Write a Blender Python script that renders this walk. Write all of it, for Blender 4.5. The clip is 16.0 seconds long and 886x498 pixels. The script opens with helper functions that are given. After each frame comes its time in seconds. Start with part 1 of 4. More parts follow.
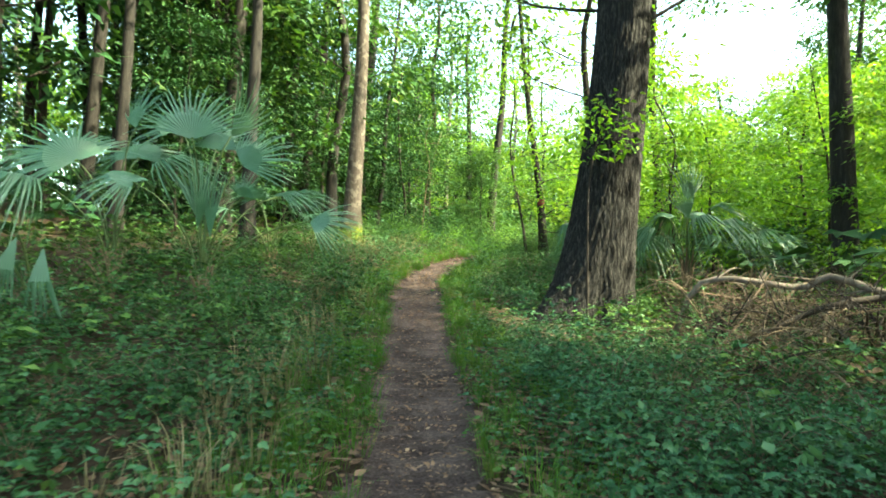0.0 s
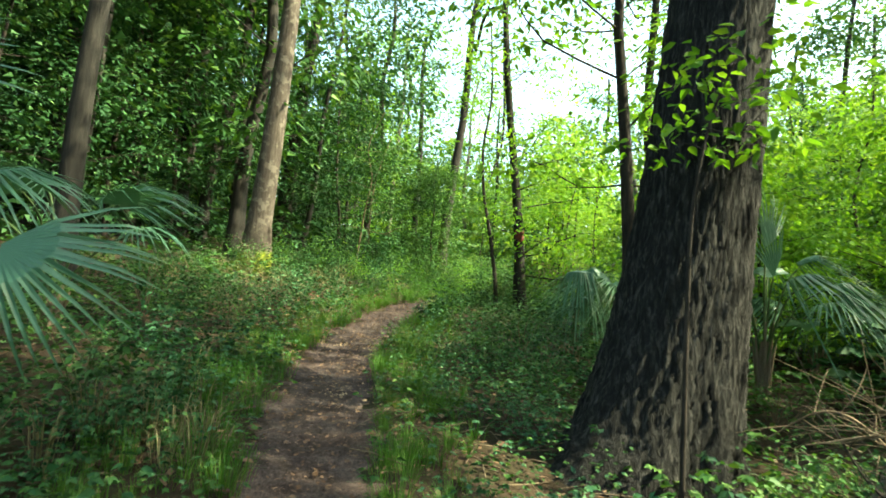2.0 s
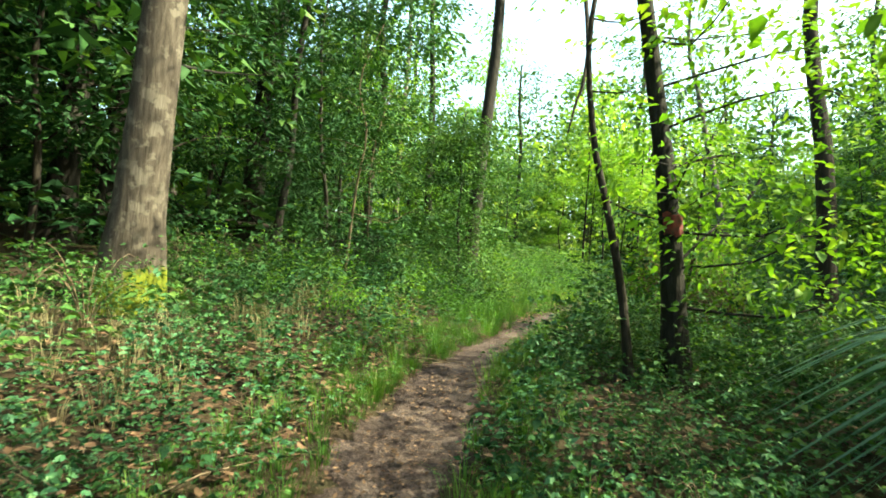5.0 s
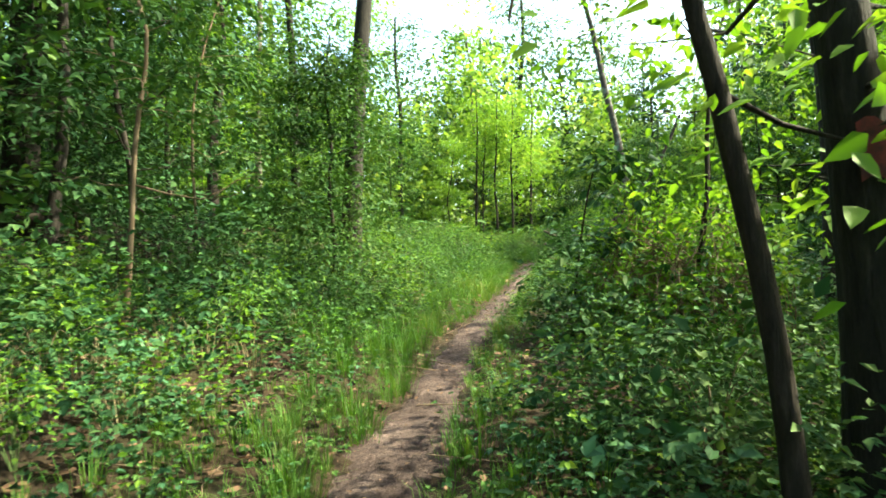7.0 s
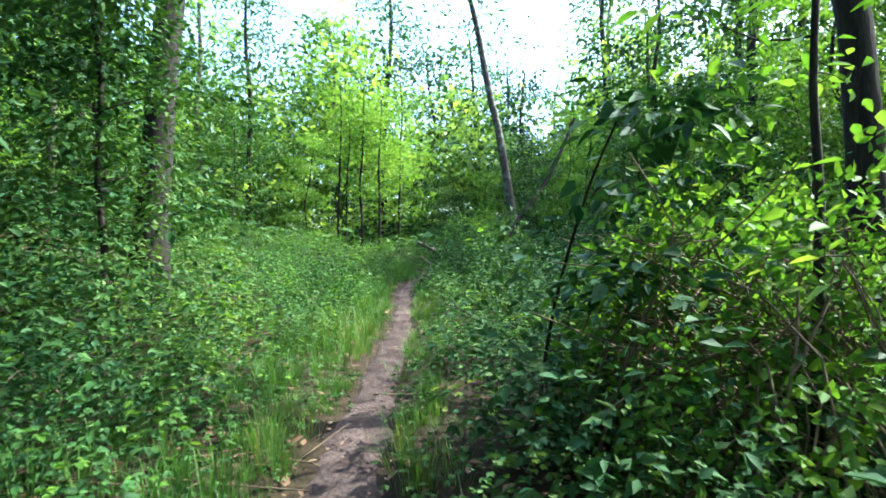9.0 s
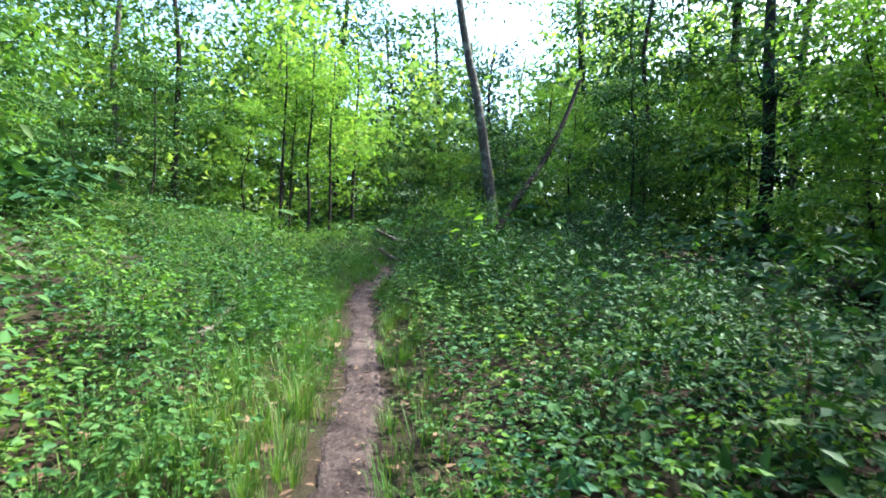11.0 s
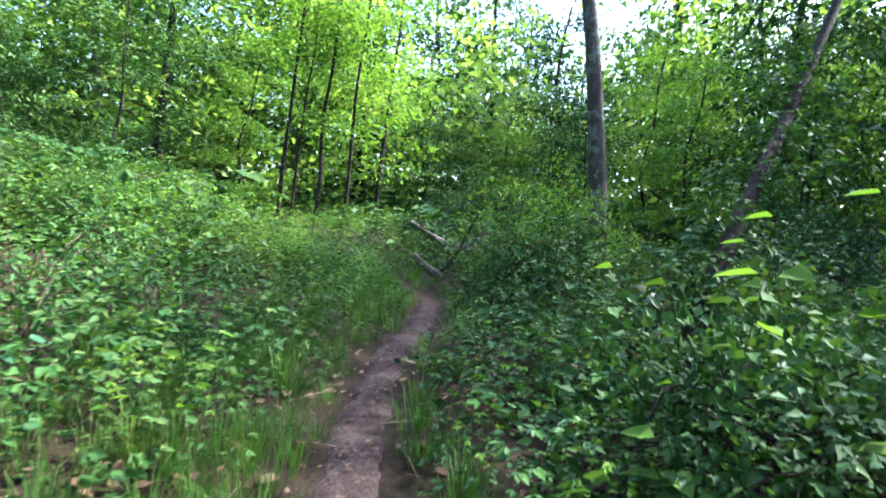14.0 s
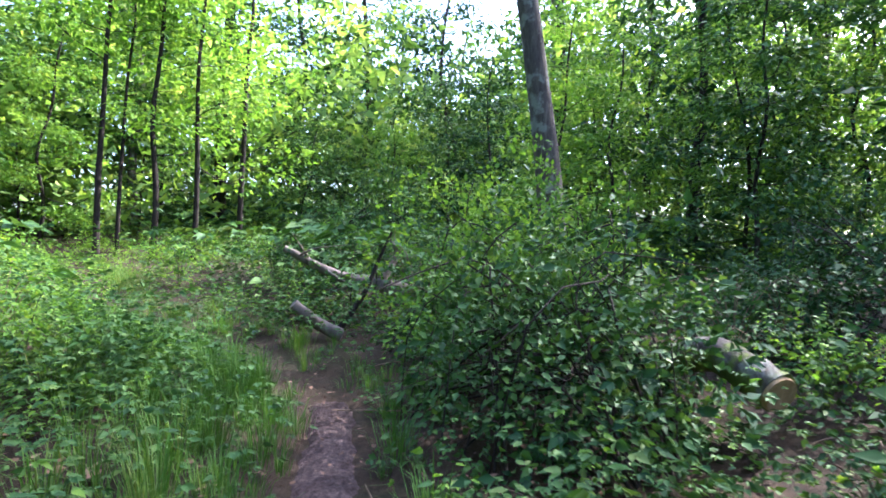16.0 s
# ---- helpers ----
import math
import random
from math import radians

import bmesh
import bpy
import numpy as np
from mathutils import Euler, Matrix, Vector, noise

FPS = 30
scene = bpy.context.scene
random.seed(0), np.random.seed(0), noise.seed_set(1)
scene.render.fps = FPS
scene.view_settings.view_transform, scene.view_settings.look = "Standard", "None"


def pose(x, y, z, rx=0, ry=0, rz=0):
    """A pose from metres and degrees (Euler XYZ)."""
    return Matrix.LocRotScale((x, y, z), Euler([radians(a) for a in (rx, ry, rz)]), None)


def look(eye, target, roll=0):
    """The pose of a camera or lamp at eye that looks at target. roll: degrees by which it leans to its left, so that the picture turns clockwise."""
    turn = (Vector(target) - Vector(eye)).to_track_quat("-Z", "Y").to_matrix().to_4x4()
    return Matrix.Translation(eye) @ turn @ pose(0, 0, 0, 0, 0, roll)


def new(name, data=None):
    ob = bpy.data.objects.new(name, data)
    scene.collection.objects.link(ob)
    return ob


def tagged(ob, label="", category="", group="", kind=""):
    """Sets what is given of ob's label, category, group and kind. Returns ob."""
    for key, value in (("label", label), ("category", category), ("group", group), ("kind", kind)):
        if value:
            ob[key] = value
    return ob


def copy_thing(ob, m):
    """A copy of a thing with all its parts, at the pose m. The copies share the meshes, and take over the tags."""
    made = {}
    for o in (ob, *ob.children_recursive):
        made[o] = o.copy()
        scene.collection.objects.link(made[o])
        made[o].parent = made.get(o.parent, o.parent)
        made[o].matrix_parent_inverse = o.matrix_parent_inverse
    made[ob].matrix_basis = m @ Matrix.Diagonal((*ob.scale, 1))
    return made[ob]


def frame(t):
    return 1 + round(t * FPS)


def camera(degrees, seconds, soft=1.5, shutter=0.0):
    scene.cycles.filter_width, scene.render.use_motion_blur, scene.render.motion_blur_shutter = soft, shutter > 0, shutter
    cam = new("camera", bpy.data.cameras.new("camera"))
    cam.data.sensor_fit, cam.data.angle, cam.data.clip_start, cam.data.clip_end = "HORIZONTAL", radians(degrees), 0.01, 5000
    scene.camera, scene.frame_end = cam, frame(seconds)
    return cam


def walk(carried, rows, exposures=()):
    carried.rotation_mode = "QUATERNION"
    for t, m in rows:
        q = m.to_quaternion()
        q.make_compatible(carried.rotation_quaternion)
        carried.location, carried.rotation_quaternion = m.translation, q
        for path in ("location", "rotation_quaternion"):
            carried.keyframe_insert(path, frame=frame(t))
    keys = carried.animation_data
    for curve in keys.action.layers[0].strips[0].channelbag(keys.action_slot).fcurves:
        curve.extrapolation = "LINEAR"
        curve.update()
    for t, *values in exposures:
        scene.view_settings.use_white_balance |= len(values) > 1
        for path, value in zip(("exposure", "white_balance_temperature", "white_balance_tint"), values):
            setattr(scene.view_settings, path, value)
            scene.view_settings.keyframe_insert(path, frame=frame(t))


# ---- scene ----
cam = camera(78.0, 16.0, soft=1.75, shutter=0.15)
PATH = [
    (0, look((0.079, -0.373, 1.140), (0.053, 1.126, 1.190), 0.6)),
    (0.5, look((0.099, 0.726, 1.273), (0.177, 2.224, 1.279), 4.5)),
    (1, look((0.130, 1.869, 1.386), (0.216, 3.363, 1.492), 2.4)),
    (1.5, look((0.043, 2.903, 1.513), (0.166, 4.396, 1.589), 4.4)),
    (2, look((-0.028, 3.975, 1.612), (0.107, 5.463, 1.744), 3.9)),
    (2.5, look((-0.140, 4.894, 1.728), (-0.043, 6.383, 1.876), 3)),
    (3, look((-0.191, 6.046, 1.794), (-0.093, 7.538, 1.915), 1.5)),
    (5.5, look((-0.038, 10.932, 2.517), (0.099, 12.425, 2.559), 3.3)),
    (6, look((0.074, 11.896, 2.584), (0.302, 13.379, 2.556), 2.9)),
    (6.5, look((0.279, 12.850, 2.627), (0.620, 14.310, 2.674), -0.4)),
    (7, look((0.408, 13.724, 2.684), (0.838, 15.161, 2.692), -1.9)),
    (7.5, look((0.613, 14.473, 2.750), (1.169, 15.865, 2.685), -0.8)),
    (8, look((0.818, 15.256, 2.812), (1.403, 16.637, 2.812), -1.9)),
    (8.5, look((1.007, 15.973, 2.865), (1.708, 17.299, 2.823), 1)),
    (9, look((1.338, 16.791, 2.871), (2.121, 18.070, 2.893), -1)),
    (9.5, look((1.606, 17.546, 2.877), (2.450, 18.786, 2.924), -0)),
    (10, look((1.897, 18.237, 2.906), (2.785, 19.446, 2.919), -0.3)),
    (12.5, look((4.203, 22.359, 3.211), (5.074, 23.580, 3.173), 2.4)),
    (13, look((4.664, 23.288, 3.231), (5.493, 24.535, 3.153), 2.2)),
    (13.5, look((5.100, 24.139, 3.210), (5.903, 25.400, 3.087), 1.8)),
    (14, look((5.525, 24.919, 3.257), (6.366, 26.160, 3.213), 5.8)),
    (14.5, look((5.940, 25.595, 3.367), (6.911, 26.733, 3.472), 11.7)),
    (15, look((6.360, 26.237, 3.408), (7.406, 27.311, 3.450), 5.5)),
    (15.5, look((6.771, 26.908, 3.443), (7.856, 27.944, 3.455), -0.3)),
    (16, look((7.149, 27.621, 3.427), (8.234, 28.657, 3.426), 1.1)),
]
walk(cam, PATH, exposures=[(0, 3.6, 7700, -13), (3, 2.8, 7700, -17), (5.5, 2.9, 7700, -15), (7.5, 2.95, 7000, -5), (9, 2.8, 5600, 0), (10, 2.6, 5600, 1), (12.5, 2.95, 5700, 8), (14.5, 3.0, 5500, 12), (16, 3.2, 5500, 22)])

# ---- light ----
SUN_EL, SUN_AZ = radians(46), radians(104)          # azimuth clockwise from +y
sun_dir = Vector((math.cos(SUN_EL) * math.sin(SUN_AZ), math.cos(SUN_EL) * math.cos(SUN_AZ), math.sin(SUN_EL)))
world = bpy.data.worlds.new("sky")
scene.world = world
world.use_nodes = True
wn = world.node_tree
sky = wn.nodes.new("ShaderNodeTexSky")
sky.sky_type, sky.sun_disc = "NISHITA", False
sky.sun_elevation, sky.sun_rotation = SUN_EL, SUN_AZ
sky.dust_density, sky.ozone_density = 3.0, 1.0
bg = wn.nodes["Background"]
bg.inputs["Strength"].default_value = 0.15
wn.links.new(sky.outputs[0], bg.inputs["Color"])
sun_data = bpy.data.lights.new("sun", "SUN")
sun_data.energy, sun_data.angle, sun_data.color = 3.4, radians(0.6), (1.0, 0.93, 0.8)
sun = new("sun", sun_data)
sun.matrix_world = look(sun_dir * 50, (0, 0, 0))

# ---- materials ----


def nodes_of(name):
    m = bpy.data.materials.new(name)
    m.use_nodes = True
    nt = m.node_tree
    return m, nt, nt.nodes["Principled BSDF"], nt.nodes["Material Output"]


def ramp(nt, fac, stops):
    r = nt.nodes.new("ShaderNodeValToRGB")
    e = r.color_ramp.elements
    while len(e) < len(stops):
        e.new(0.5)
    for el, (p, c) in zip(e, stops):
        el.position, el.color = p, (*c, 1)
    nt.links.new(fac, r.inputs["Fac"])
    return r.outputs["Color"]


def noise_tex(nt, scale, detail=4, rough=0.6, stretch=(1, 1, 1), distort=0.0):
    co = nt.nodes.new("ShaderNodeTexCoord")
    mp = nt.nodes.new("ShaderNodeMapping")
    mp.inputs["Scale"].default_value = stretch
    n = nt.nodes.new("ShaderNodeTexNoise")
    n.inputs["Scale"].default_value, n.inputs["Detail"].default_value = scale, detail
    n.inputs["Roughness"].default_value, n.inputs["Distortion"].default_value = rough, distort
    nt.links.new(co.outputs["Object"], mp.inputs["Vector"])
    nt.links.new(mp.outputs["Vector"], n.inputs["Vector"])
    return n.outputs["Fac"]


def mix_color(nt, fac, a, b):
    m = nt.nodes.new("ShaderNodeMix")
    m.data_type = "RGBA"
    nt.links.new(fac, m.inputs["Factor"])
    nt.links.new(a, m.inputs[6])
    nt.links.new(b, m.inputs[7])
    return m.outputs[2]


def bump(nt, bsdf, height, strength, dist):
    b = nt.nodes.new("ShaderNodeBump")
    b.inputs["Strength"].default_value, b.inputs["Distance"].default_value = strength, dist
    nt.links.new(height, b.inputs["Height"])
    nt.links.new(b.outputs["Normal"], bsdf.inputs["Normal"])


def leaf_mat(name, stops, glow=0.4, rough=0.55, trans=(1.4, 1.4, 0.55), shine=0.12):
    """A thin leaf: a matt-glossy face that also lets light through, its tint varied leaf by leaf and in broad patches."""
    m, nt, p, out = nodes_of(name)
    geo = nt.nodes.new("ShaderNodeNewGeometry")
    patch = noise_tex(nt, 0.55, 2)
    add = nt.nodes.new("ShaderNodeMath")
    add.operation = "MULTIPLY_ADD"
    nt.links.new(geo.outputs["Random Per Island"], add.inputs[0])
    add.inputs[1].default_value = 0.6
    sc = nt.nodes.new("ShaderNodeMath")
    sc.operation = "MULTIPLY_ADD"
    nt.links.new(patch, sc.inputs[0])
    sc.inputs[1].default_value, sc.inputs[2].default_value = 1.4, -0.5
    nt.links.new(sc.outputs[0], add.inputs[2])
    col = ramp(nt, add.outputs[0], stops)
    nt.links.new(col, p.inputs["Base Color"])
    p.inputs["Roughness"].default_value = rough
    p.inputs["Specular IOR Level"].default_value = shine
    tr = nt.nodes.new("ShaderNodeBsdfTranslucent")
    tint = nt.nodes.new("ShaderNodeMix")
    tint.data_type, tint.blend_type = "RGBA", "MULTIPLY"
    tint.inputs["Factor"].default_value = 1.0
    nt.links.new(col, tint.inputs[6])
    tint.inputs[7].default_value = (*trans, 1)
    nt.links.new(tint.outputs[2], tr.inputs["Color"])
    mx = nt.nodes.new("ShaderNodeMixShader")
    mx.inputs[0].default_value = glow
    nt.links.new(p.outputs[0], mx.inputs[1])
    nt.links.new(tr.outputs[0], mx.inputs[2])
    nt.links.new(mx.outputs[0], out.inputs["Surface"])
    return m


def bark_mat(name, stops, scale=6, moss=None, patches=None, rough=0.9, depth=0.02):
    m, nt, p, out = nodes_of(name)
    n = noise_tex(nt, scale, 6, 0.65, (1, 1, 0.16), 0.3)
    fine = noise_tex(nt, scale * 6, 4, 0.7, (1, 1, 0.3))
    col = ramp(nt, n, stops)
    mixed = nt.nodes.new("ShaderNodeMix")
    mixed.data_type, mixed.blend_type = "RGBA", "OVERLAY"
    mixed.inputs["Factor"].default_value = 0.5
    nt.links.new(col, mixed.inputs[6])
    nt.links.new(fine, mixed.inputs[7])
    col = mixed.outputs[2]
    if patches:                                            # pale lichen blotches
        blot = noise_tex(nt, 5.0, 5, 0.6)
        f = ramp(nt, blot, [(0.52, (0, 0, 0)), (0.6, (1, 1, 1))])
        rgb = nt.nodes.new("ShaderNodeRGB")
        rgb.outputs[0].default_value = (*patches, 1)
        col = mix_color(nt, f, col, rgb.outputs[0])
    if moss:                                               # moss round the foot: (colour, height in metres)
        co = nt.nodes.new("ShaderNodeTexCoord")
        sep = nt.nodes.new("ShaderNodeSeparateXYZ")
        nt.links.new(co.outputs["Object"], sep.inputs[0])
        wob = noise_tex(nt, 4.0, 4)
        a = nt.nodes.new("ShaderNodeMath")
        a.operation = "MULTIPLY_ADD"
        nt.links.new(wob, a.inputs[0])
        a.inputs[1].default_value = 1.1
        nt.links.new(sep.outputs["Z"], a.inputs[2])
        f = ramp(nt, a.outputs[0], [(min(0.95, moss[1]), (1, 1, 1)), (min(1.0, moss[1] + 0.12), (0, 0, 0))])
        rgb = nt.nodes.new("ShaderNodeRGB")
        rgb.outputs[0].default_value = (*moss[0], 1)
        col = mix_color(nt, f, col, rgb.outputs[0])
    nt.links.new(col, p.inputs["Base Color"])
    p.inputs["Roughness"].default_value = rough
    p.inputs["Specular IOR Level"].default_value = 0.2
    bump(nt, p, n, 0.9, depth)
    return m


def earth_mat(name, stops, scale, fine_stops, rough=0.95, depth=0.03):
    m, nt, p, out = nodes_of(name)
    big = noise_tex(nt, scale, 5, 0.6)
    small = noise_tex(nt, scale * 14, 6, 0.75)
    a = ramp(nt, big, stops)
    b = ramp(nt, small, fine_stops)
    mm = nt.nodes.new("ShaderNodeMix")
    mm.data_type, mm.blend_type = "RGBA", "OVERLAY"
    mm.inputs["Factor"].default_value = 0.75
    nt.links.new(a, mm.inputs[6])
    nt.links.new(b, mm.inputs[7])
    nt.links.new(mm.outputs[2], p.inputs["Base Color"])
    p.inputs["Roughness"].default_value = rough
    p.inputs["Specular IOR Level"].default_value = 0.15
    bump(nt, p, small, 0.8, depth)
    return m


M_GROUND = earth_mat("forest_floor", [(0.3, (0.014, 0.011, 0.007)), (0.5, (0.034, 0.023, 0.014)), (0.7, (0.02, 0.022, 0.009))], 1.3,
                     [(0.3, (0.2, 0.2, 0.2)), (0.7, (0.8, 0.75, 0.7))])
M_PATH = earth_mat("trail_dirt", [(0.3, (0.028, 0.019, 0.0175)), (0.5, (0.062, 0.044, 0.04)), (0.7, (0.108, 0.08, 0.073))], 3.2,
                   [(0.34, (0.1, 0.09, 0.085)), (0.5, (0.5, 0.48, 0.46)), (0.64, (0.92, 0.88, 0.85))], depth=0.035)
GREEN_STOPS = [(0.05, (0.018, 0.047, 0.015)), (0.35, (0.034, 0.090, 0.023)), (0.65, (0.064, 0.133, 0.031)), (0.95, (0.117, 0.172, 0.047))]
# darker copy of the leaf green; on the left bank it stands for shade
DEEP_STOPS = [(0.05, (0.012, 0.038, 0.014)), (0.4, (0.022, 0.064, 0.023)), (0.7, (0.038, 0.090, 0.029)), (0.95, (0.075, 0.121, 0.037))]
LIME_STOPS = [(0.05, (0.052, 0.126, 0.019)), (0.4, (0.093, 0.198, 0.027)), (0.75, (0.155, 0.261, 0.041)), (0.95, (0.207, 0.279, 0.054))]
M_LEAF = leaf_mat("leaf_green", GREEN_STOPS, 0.24, trans=(1.2, 1.2, 0.5))
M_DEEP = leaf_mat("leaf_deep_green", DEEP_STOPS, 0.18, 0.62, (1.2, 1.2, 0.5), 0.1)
M_LIME = leaf_mat("leaf_yellow_green", LIME_STOPS, 0.42)
M_BLUE = leaf_mat("leaf_blue_green", [(0.05, (0.024, 0.070, 0.035)), (0.5, (0.048, 0.130, 0.060)), (0.95, (0.108, 0.190, 0.080))], 0.2, 0.55, shine=0.15)
# paler copy of the leaf: distant haze and sunlight are put into its colour
M_FAR = leaf_mat("leaf_far_haze_tint", [(0.05, (0.084, 0.170, 0.040)), (0.4, (0.144, 0.250, 0.064)), (0.75, (0.228, 0.330, 0.088)), (0.95, (0.312, 0.370, 0.112))], 0.5)
M_GRASS = leaf_mat("grass_blade", [(0.05, (0.03, 0.085, 0.015)), (0.5, (0.06, 0.14, 0.025)), (0.85, (0.11, 0.17, 0.04)), (0.98, (0.2, 0.18, 0.08))], 0.35)
M_PALM = leaf_mat("palmetto_blade", [(0.05, (0.026, 0.072, 0.042)), (0.5, (0.05, 0.12, 0.07)), (0.95, (0.09, 0.17, 0.1))], 0.2, 0.4, shine=0.35)
M_LITTER = leaf_mat("dead_leaf", [(0.05, (0.06, 0.032, 0.018)), (0.5, (0.13, 0.075, 0.045)), (0.8, (0.21, 0.13, 0.08)), (0.98, (0.33, 0.24, 0.15))], 0.15, 0.7, (1.1, 0.9, 0.7), 0.2)
M_STALK = bark_mat("green_stalk", [(0.3, (0.035, 0.06, 0.02)), (0.7, (0.08, 0.115, 0.04))], 12, rough=0.6, depth=0.002)
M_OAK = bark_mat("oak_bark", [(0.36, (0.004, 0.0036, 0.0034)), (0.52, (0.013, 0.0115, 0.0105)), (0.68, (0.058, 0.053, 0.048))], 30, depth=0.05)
M_MOSSY = bark_mat("mossy_bark", [(0.3, (0.0273, 0.0203, 0.0156)), (0.55, (0.0624, 0.0488, 0.0390)), (0.75, (0.1092, 0.0878, 0.0702))], 20,
                   moss=((0.13, 0.15, 0.015), 0.85), patches=(0.11, 0.092, 0.075))
M_BARK = bark_mat("grey_brown_bark", [(0.3, (0.0081, 0.0067, 0.0054)), (0.55, (0.0207, 0.0175, 0.0144)), (0.75, (0.0441, 0.0382, 0.0315))], 22)
M_PALE = bark_mat("pale_bark", [(0.3, (0.0360, 0.0300, 0.0240)), (0.55, (0.0780, 0.0660, 0.0540)), (0.75, (0.1440, 0.1260, 0.1080))], 22,
                  patches=(0.16, 0.165, 0.135), moss=((0.09, 0.12, 0.02), 0.9))
M_DEAD = bark_mat("weathered_dead_wood", [(0.3, (0.0600, 0.0480, 0.0390)), (0.55, (0.1320, 0.1080, 0.0900)), (0.75, (0.2280, 0.2040, 0.1740))], 9, depth=0.012)
M_DARKWOOD = bark_mat("dark_wood", [(0.3, (0.0108, 0.0084, 0.0066)), (0.55, (0.0270, 0.0204, 0.0162)), (0.75, (0.0540, 0.0408, 0.0324))], 24)
M_CUT = bark_mat("sawn_wood", [(0.3, (0.32, 0.2, 0.1)), (0.7, (0.52, 0.36, 0.2))], 14, depth=0.003)
M_VINE = bark_mat("dry_vine", [(0.3, (0.0770, 0.0495, 0.0303)), (0.7, (0.1815, 0.1375, 0.0935))], 14, depth=0.003)
M_RED, _nt, _p, _o = nodes_of("faded_red_paint")
_c = ramp(_nt, noise_tex(_nt, 18, 5, 0.7), [(0.35, (0.05, 0.012, 0.01)), (0.62, (0.17, 0.02, 0.015))])
_nt.links.new(_c, _p.inputs["Base Color"])
_p.inputs["Roughness"].default_value = 0.8

# ---- mesh helpers ----
rng = np.random.default_rng(11)


def unit(v):
    return v / np.maximum(np.linalg.norm(v, axis=-1, keepdims=True), 1e-9)


class Shape:
    """Gathers vertices and faces and turns them into one mesh."""

    def __init__(self):
        self.v, self.f, self.n = [], [], 0

    def add(self, v, f):
        v = np.asarray(v, float).reshape(-1, 3)
        self.v.append(v)
        self.f.append(np.asarray(f, int) + self.n)
        self.n += len(v)
        return self

    def mesh(self, name, material, smooth=True):
        me = bpy.data.meshes.new(name)
        v = np.concatenate(self.v)
        me.vertices.add(len(v))
        me.vertices.foreach_set("co", v.astype(np.float32).ravel())
        idx = np.concatenate([f.ravel() for f in self.f])
        size = np.concatenate([np.full(len(f), f.shape[1]) for f in self.f])
        me.loops.add(len(idx))
        me.loops.foreach_set("vertex_index", idx.astype(np.int32))
        me.polygons.add(len(size))
        me.polygons.foreach_set("loop_start", np.concatenate([[0], np.cumsum(size)[:-1]]).astype(np.int32))
        me.polygons.foreach_set("use_smooth", np.full(len(size), smooth))
        me.update(calc_edges=True)
        me.validate()
        me.materials.append(material)
        return me


def part(name, shape, material, parent=None, label="", smooth=True):
    ob = new(name, shape.mesh(name, material, smooth))
    if parent is not None:
        ob.parent = parent
    if label:
        ob["label"] = label
    return ob


def thing(name, at, label, category, group="", turn=0.0, size=1.0):
    e = new(name)
    e.empty_display_size = 0.2
    e.matrix_basis = Matrix.Translation(at) @ pose(0, 0, 0, 0, 0, turn) @ Matrix.Scale(size, 4)
    return tagged(e, label, category, group)


def tube(shape, pts, radii, sides=8, rough=0.0, cap=True):
    """A swept tube through pts."""
    pts = np.asarray(pts, float)
    radii = np.asarray(radii, float)
    t = unit(np.gradient(pts, axis=0))
    ref = np.array([1.0, 0.13, 0.07]) if abs(t[:, 2]).mean() > 0.6 else np.array([0.05, 0.07, 1.0])
    a = unit(np.cross(t, ref))
    b = np.cross(t, a)
    ang = np.linspace(0, 2 * np.pi, sides, endpoint=False)
    r = radii[:, None] * (1 + rough * rng.normal(size=(len(pts), sides)))
    v = pts[:, None] + r[..., None] * (np.cos(ang)[None, :, None] * a[:, None] + np.sin(ang)[None, :, None] * b[:, None])
    n = len(pts)
    i, j = np.meshgrid(np.arange(n - 1), np.arange(sides), indexing="ij")
    k = (j + 1) % sides
    f = np.stack([i * sides + j, i * sides + k, (i + 1) * sides + k, (i + 1) * sides + j], -1).reshape(-1, 4)
    shape.add(v, f)
    if cap:
        for row, flip in ((0, True), (n - 1, False)):
            c = np.vstack([v[row], pts[row][None]])
            q = np.arange(sides)
            tri = np.stack([q, (q + 1) % sides, np.full(sides, sides)], 1)
            shape.add(c, tri[:, ::-1] if flip else tri)
    return shape


def curve(pts, n):
    """n points on a smooth curve (Catmull-Rom) through pts."""
    p = np.asarray(pts, float)
    p = np.vstack([2 * p[0] - p[1], p, 2 * p[-1] - p[-2]])
    u = np.linspace(0, len(p) - 3 - 1e-6, n)
    i = u.astype(int)
    s = (u - i)[:, None]
    a, b, c, d = p[i], p[i + 1], p[i + 2], p[i + 3]
    return 0.5 * (2 * b + (c - a) * s + (2 * a - 5 * b + 4 * c - d) * s ** 2 + (3 * b - a - 3 * c + d) * s ** 3)


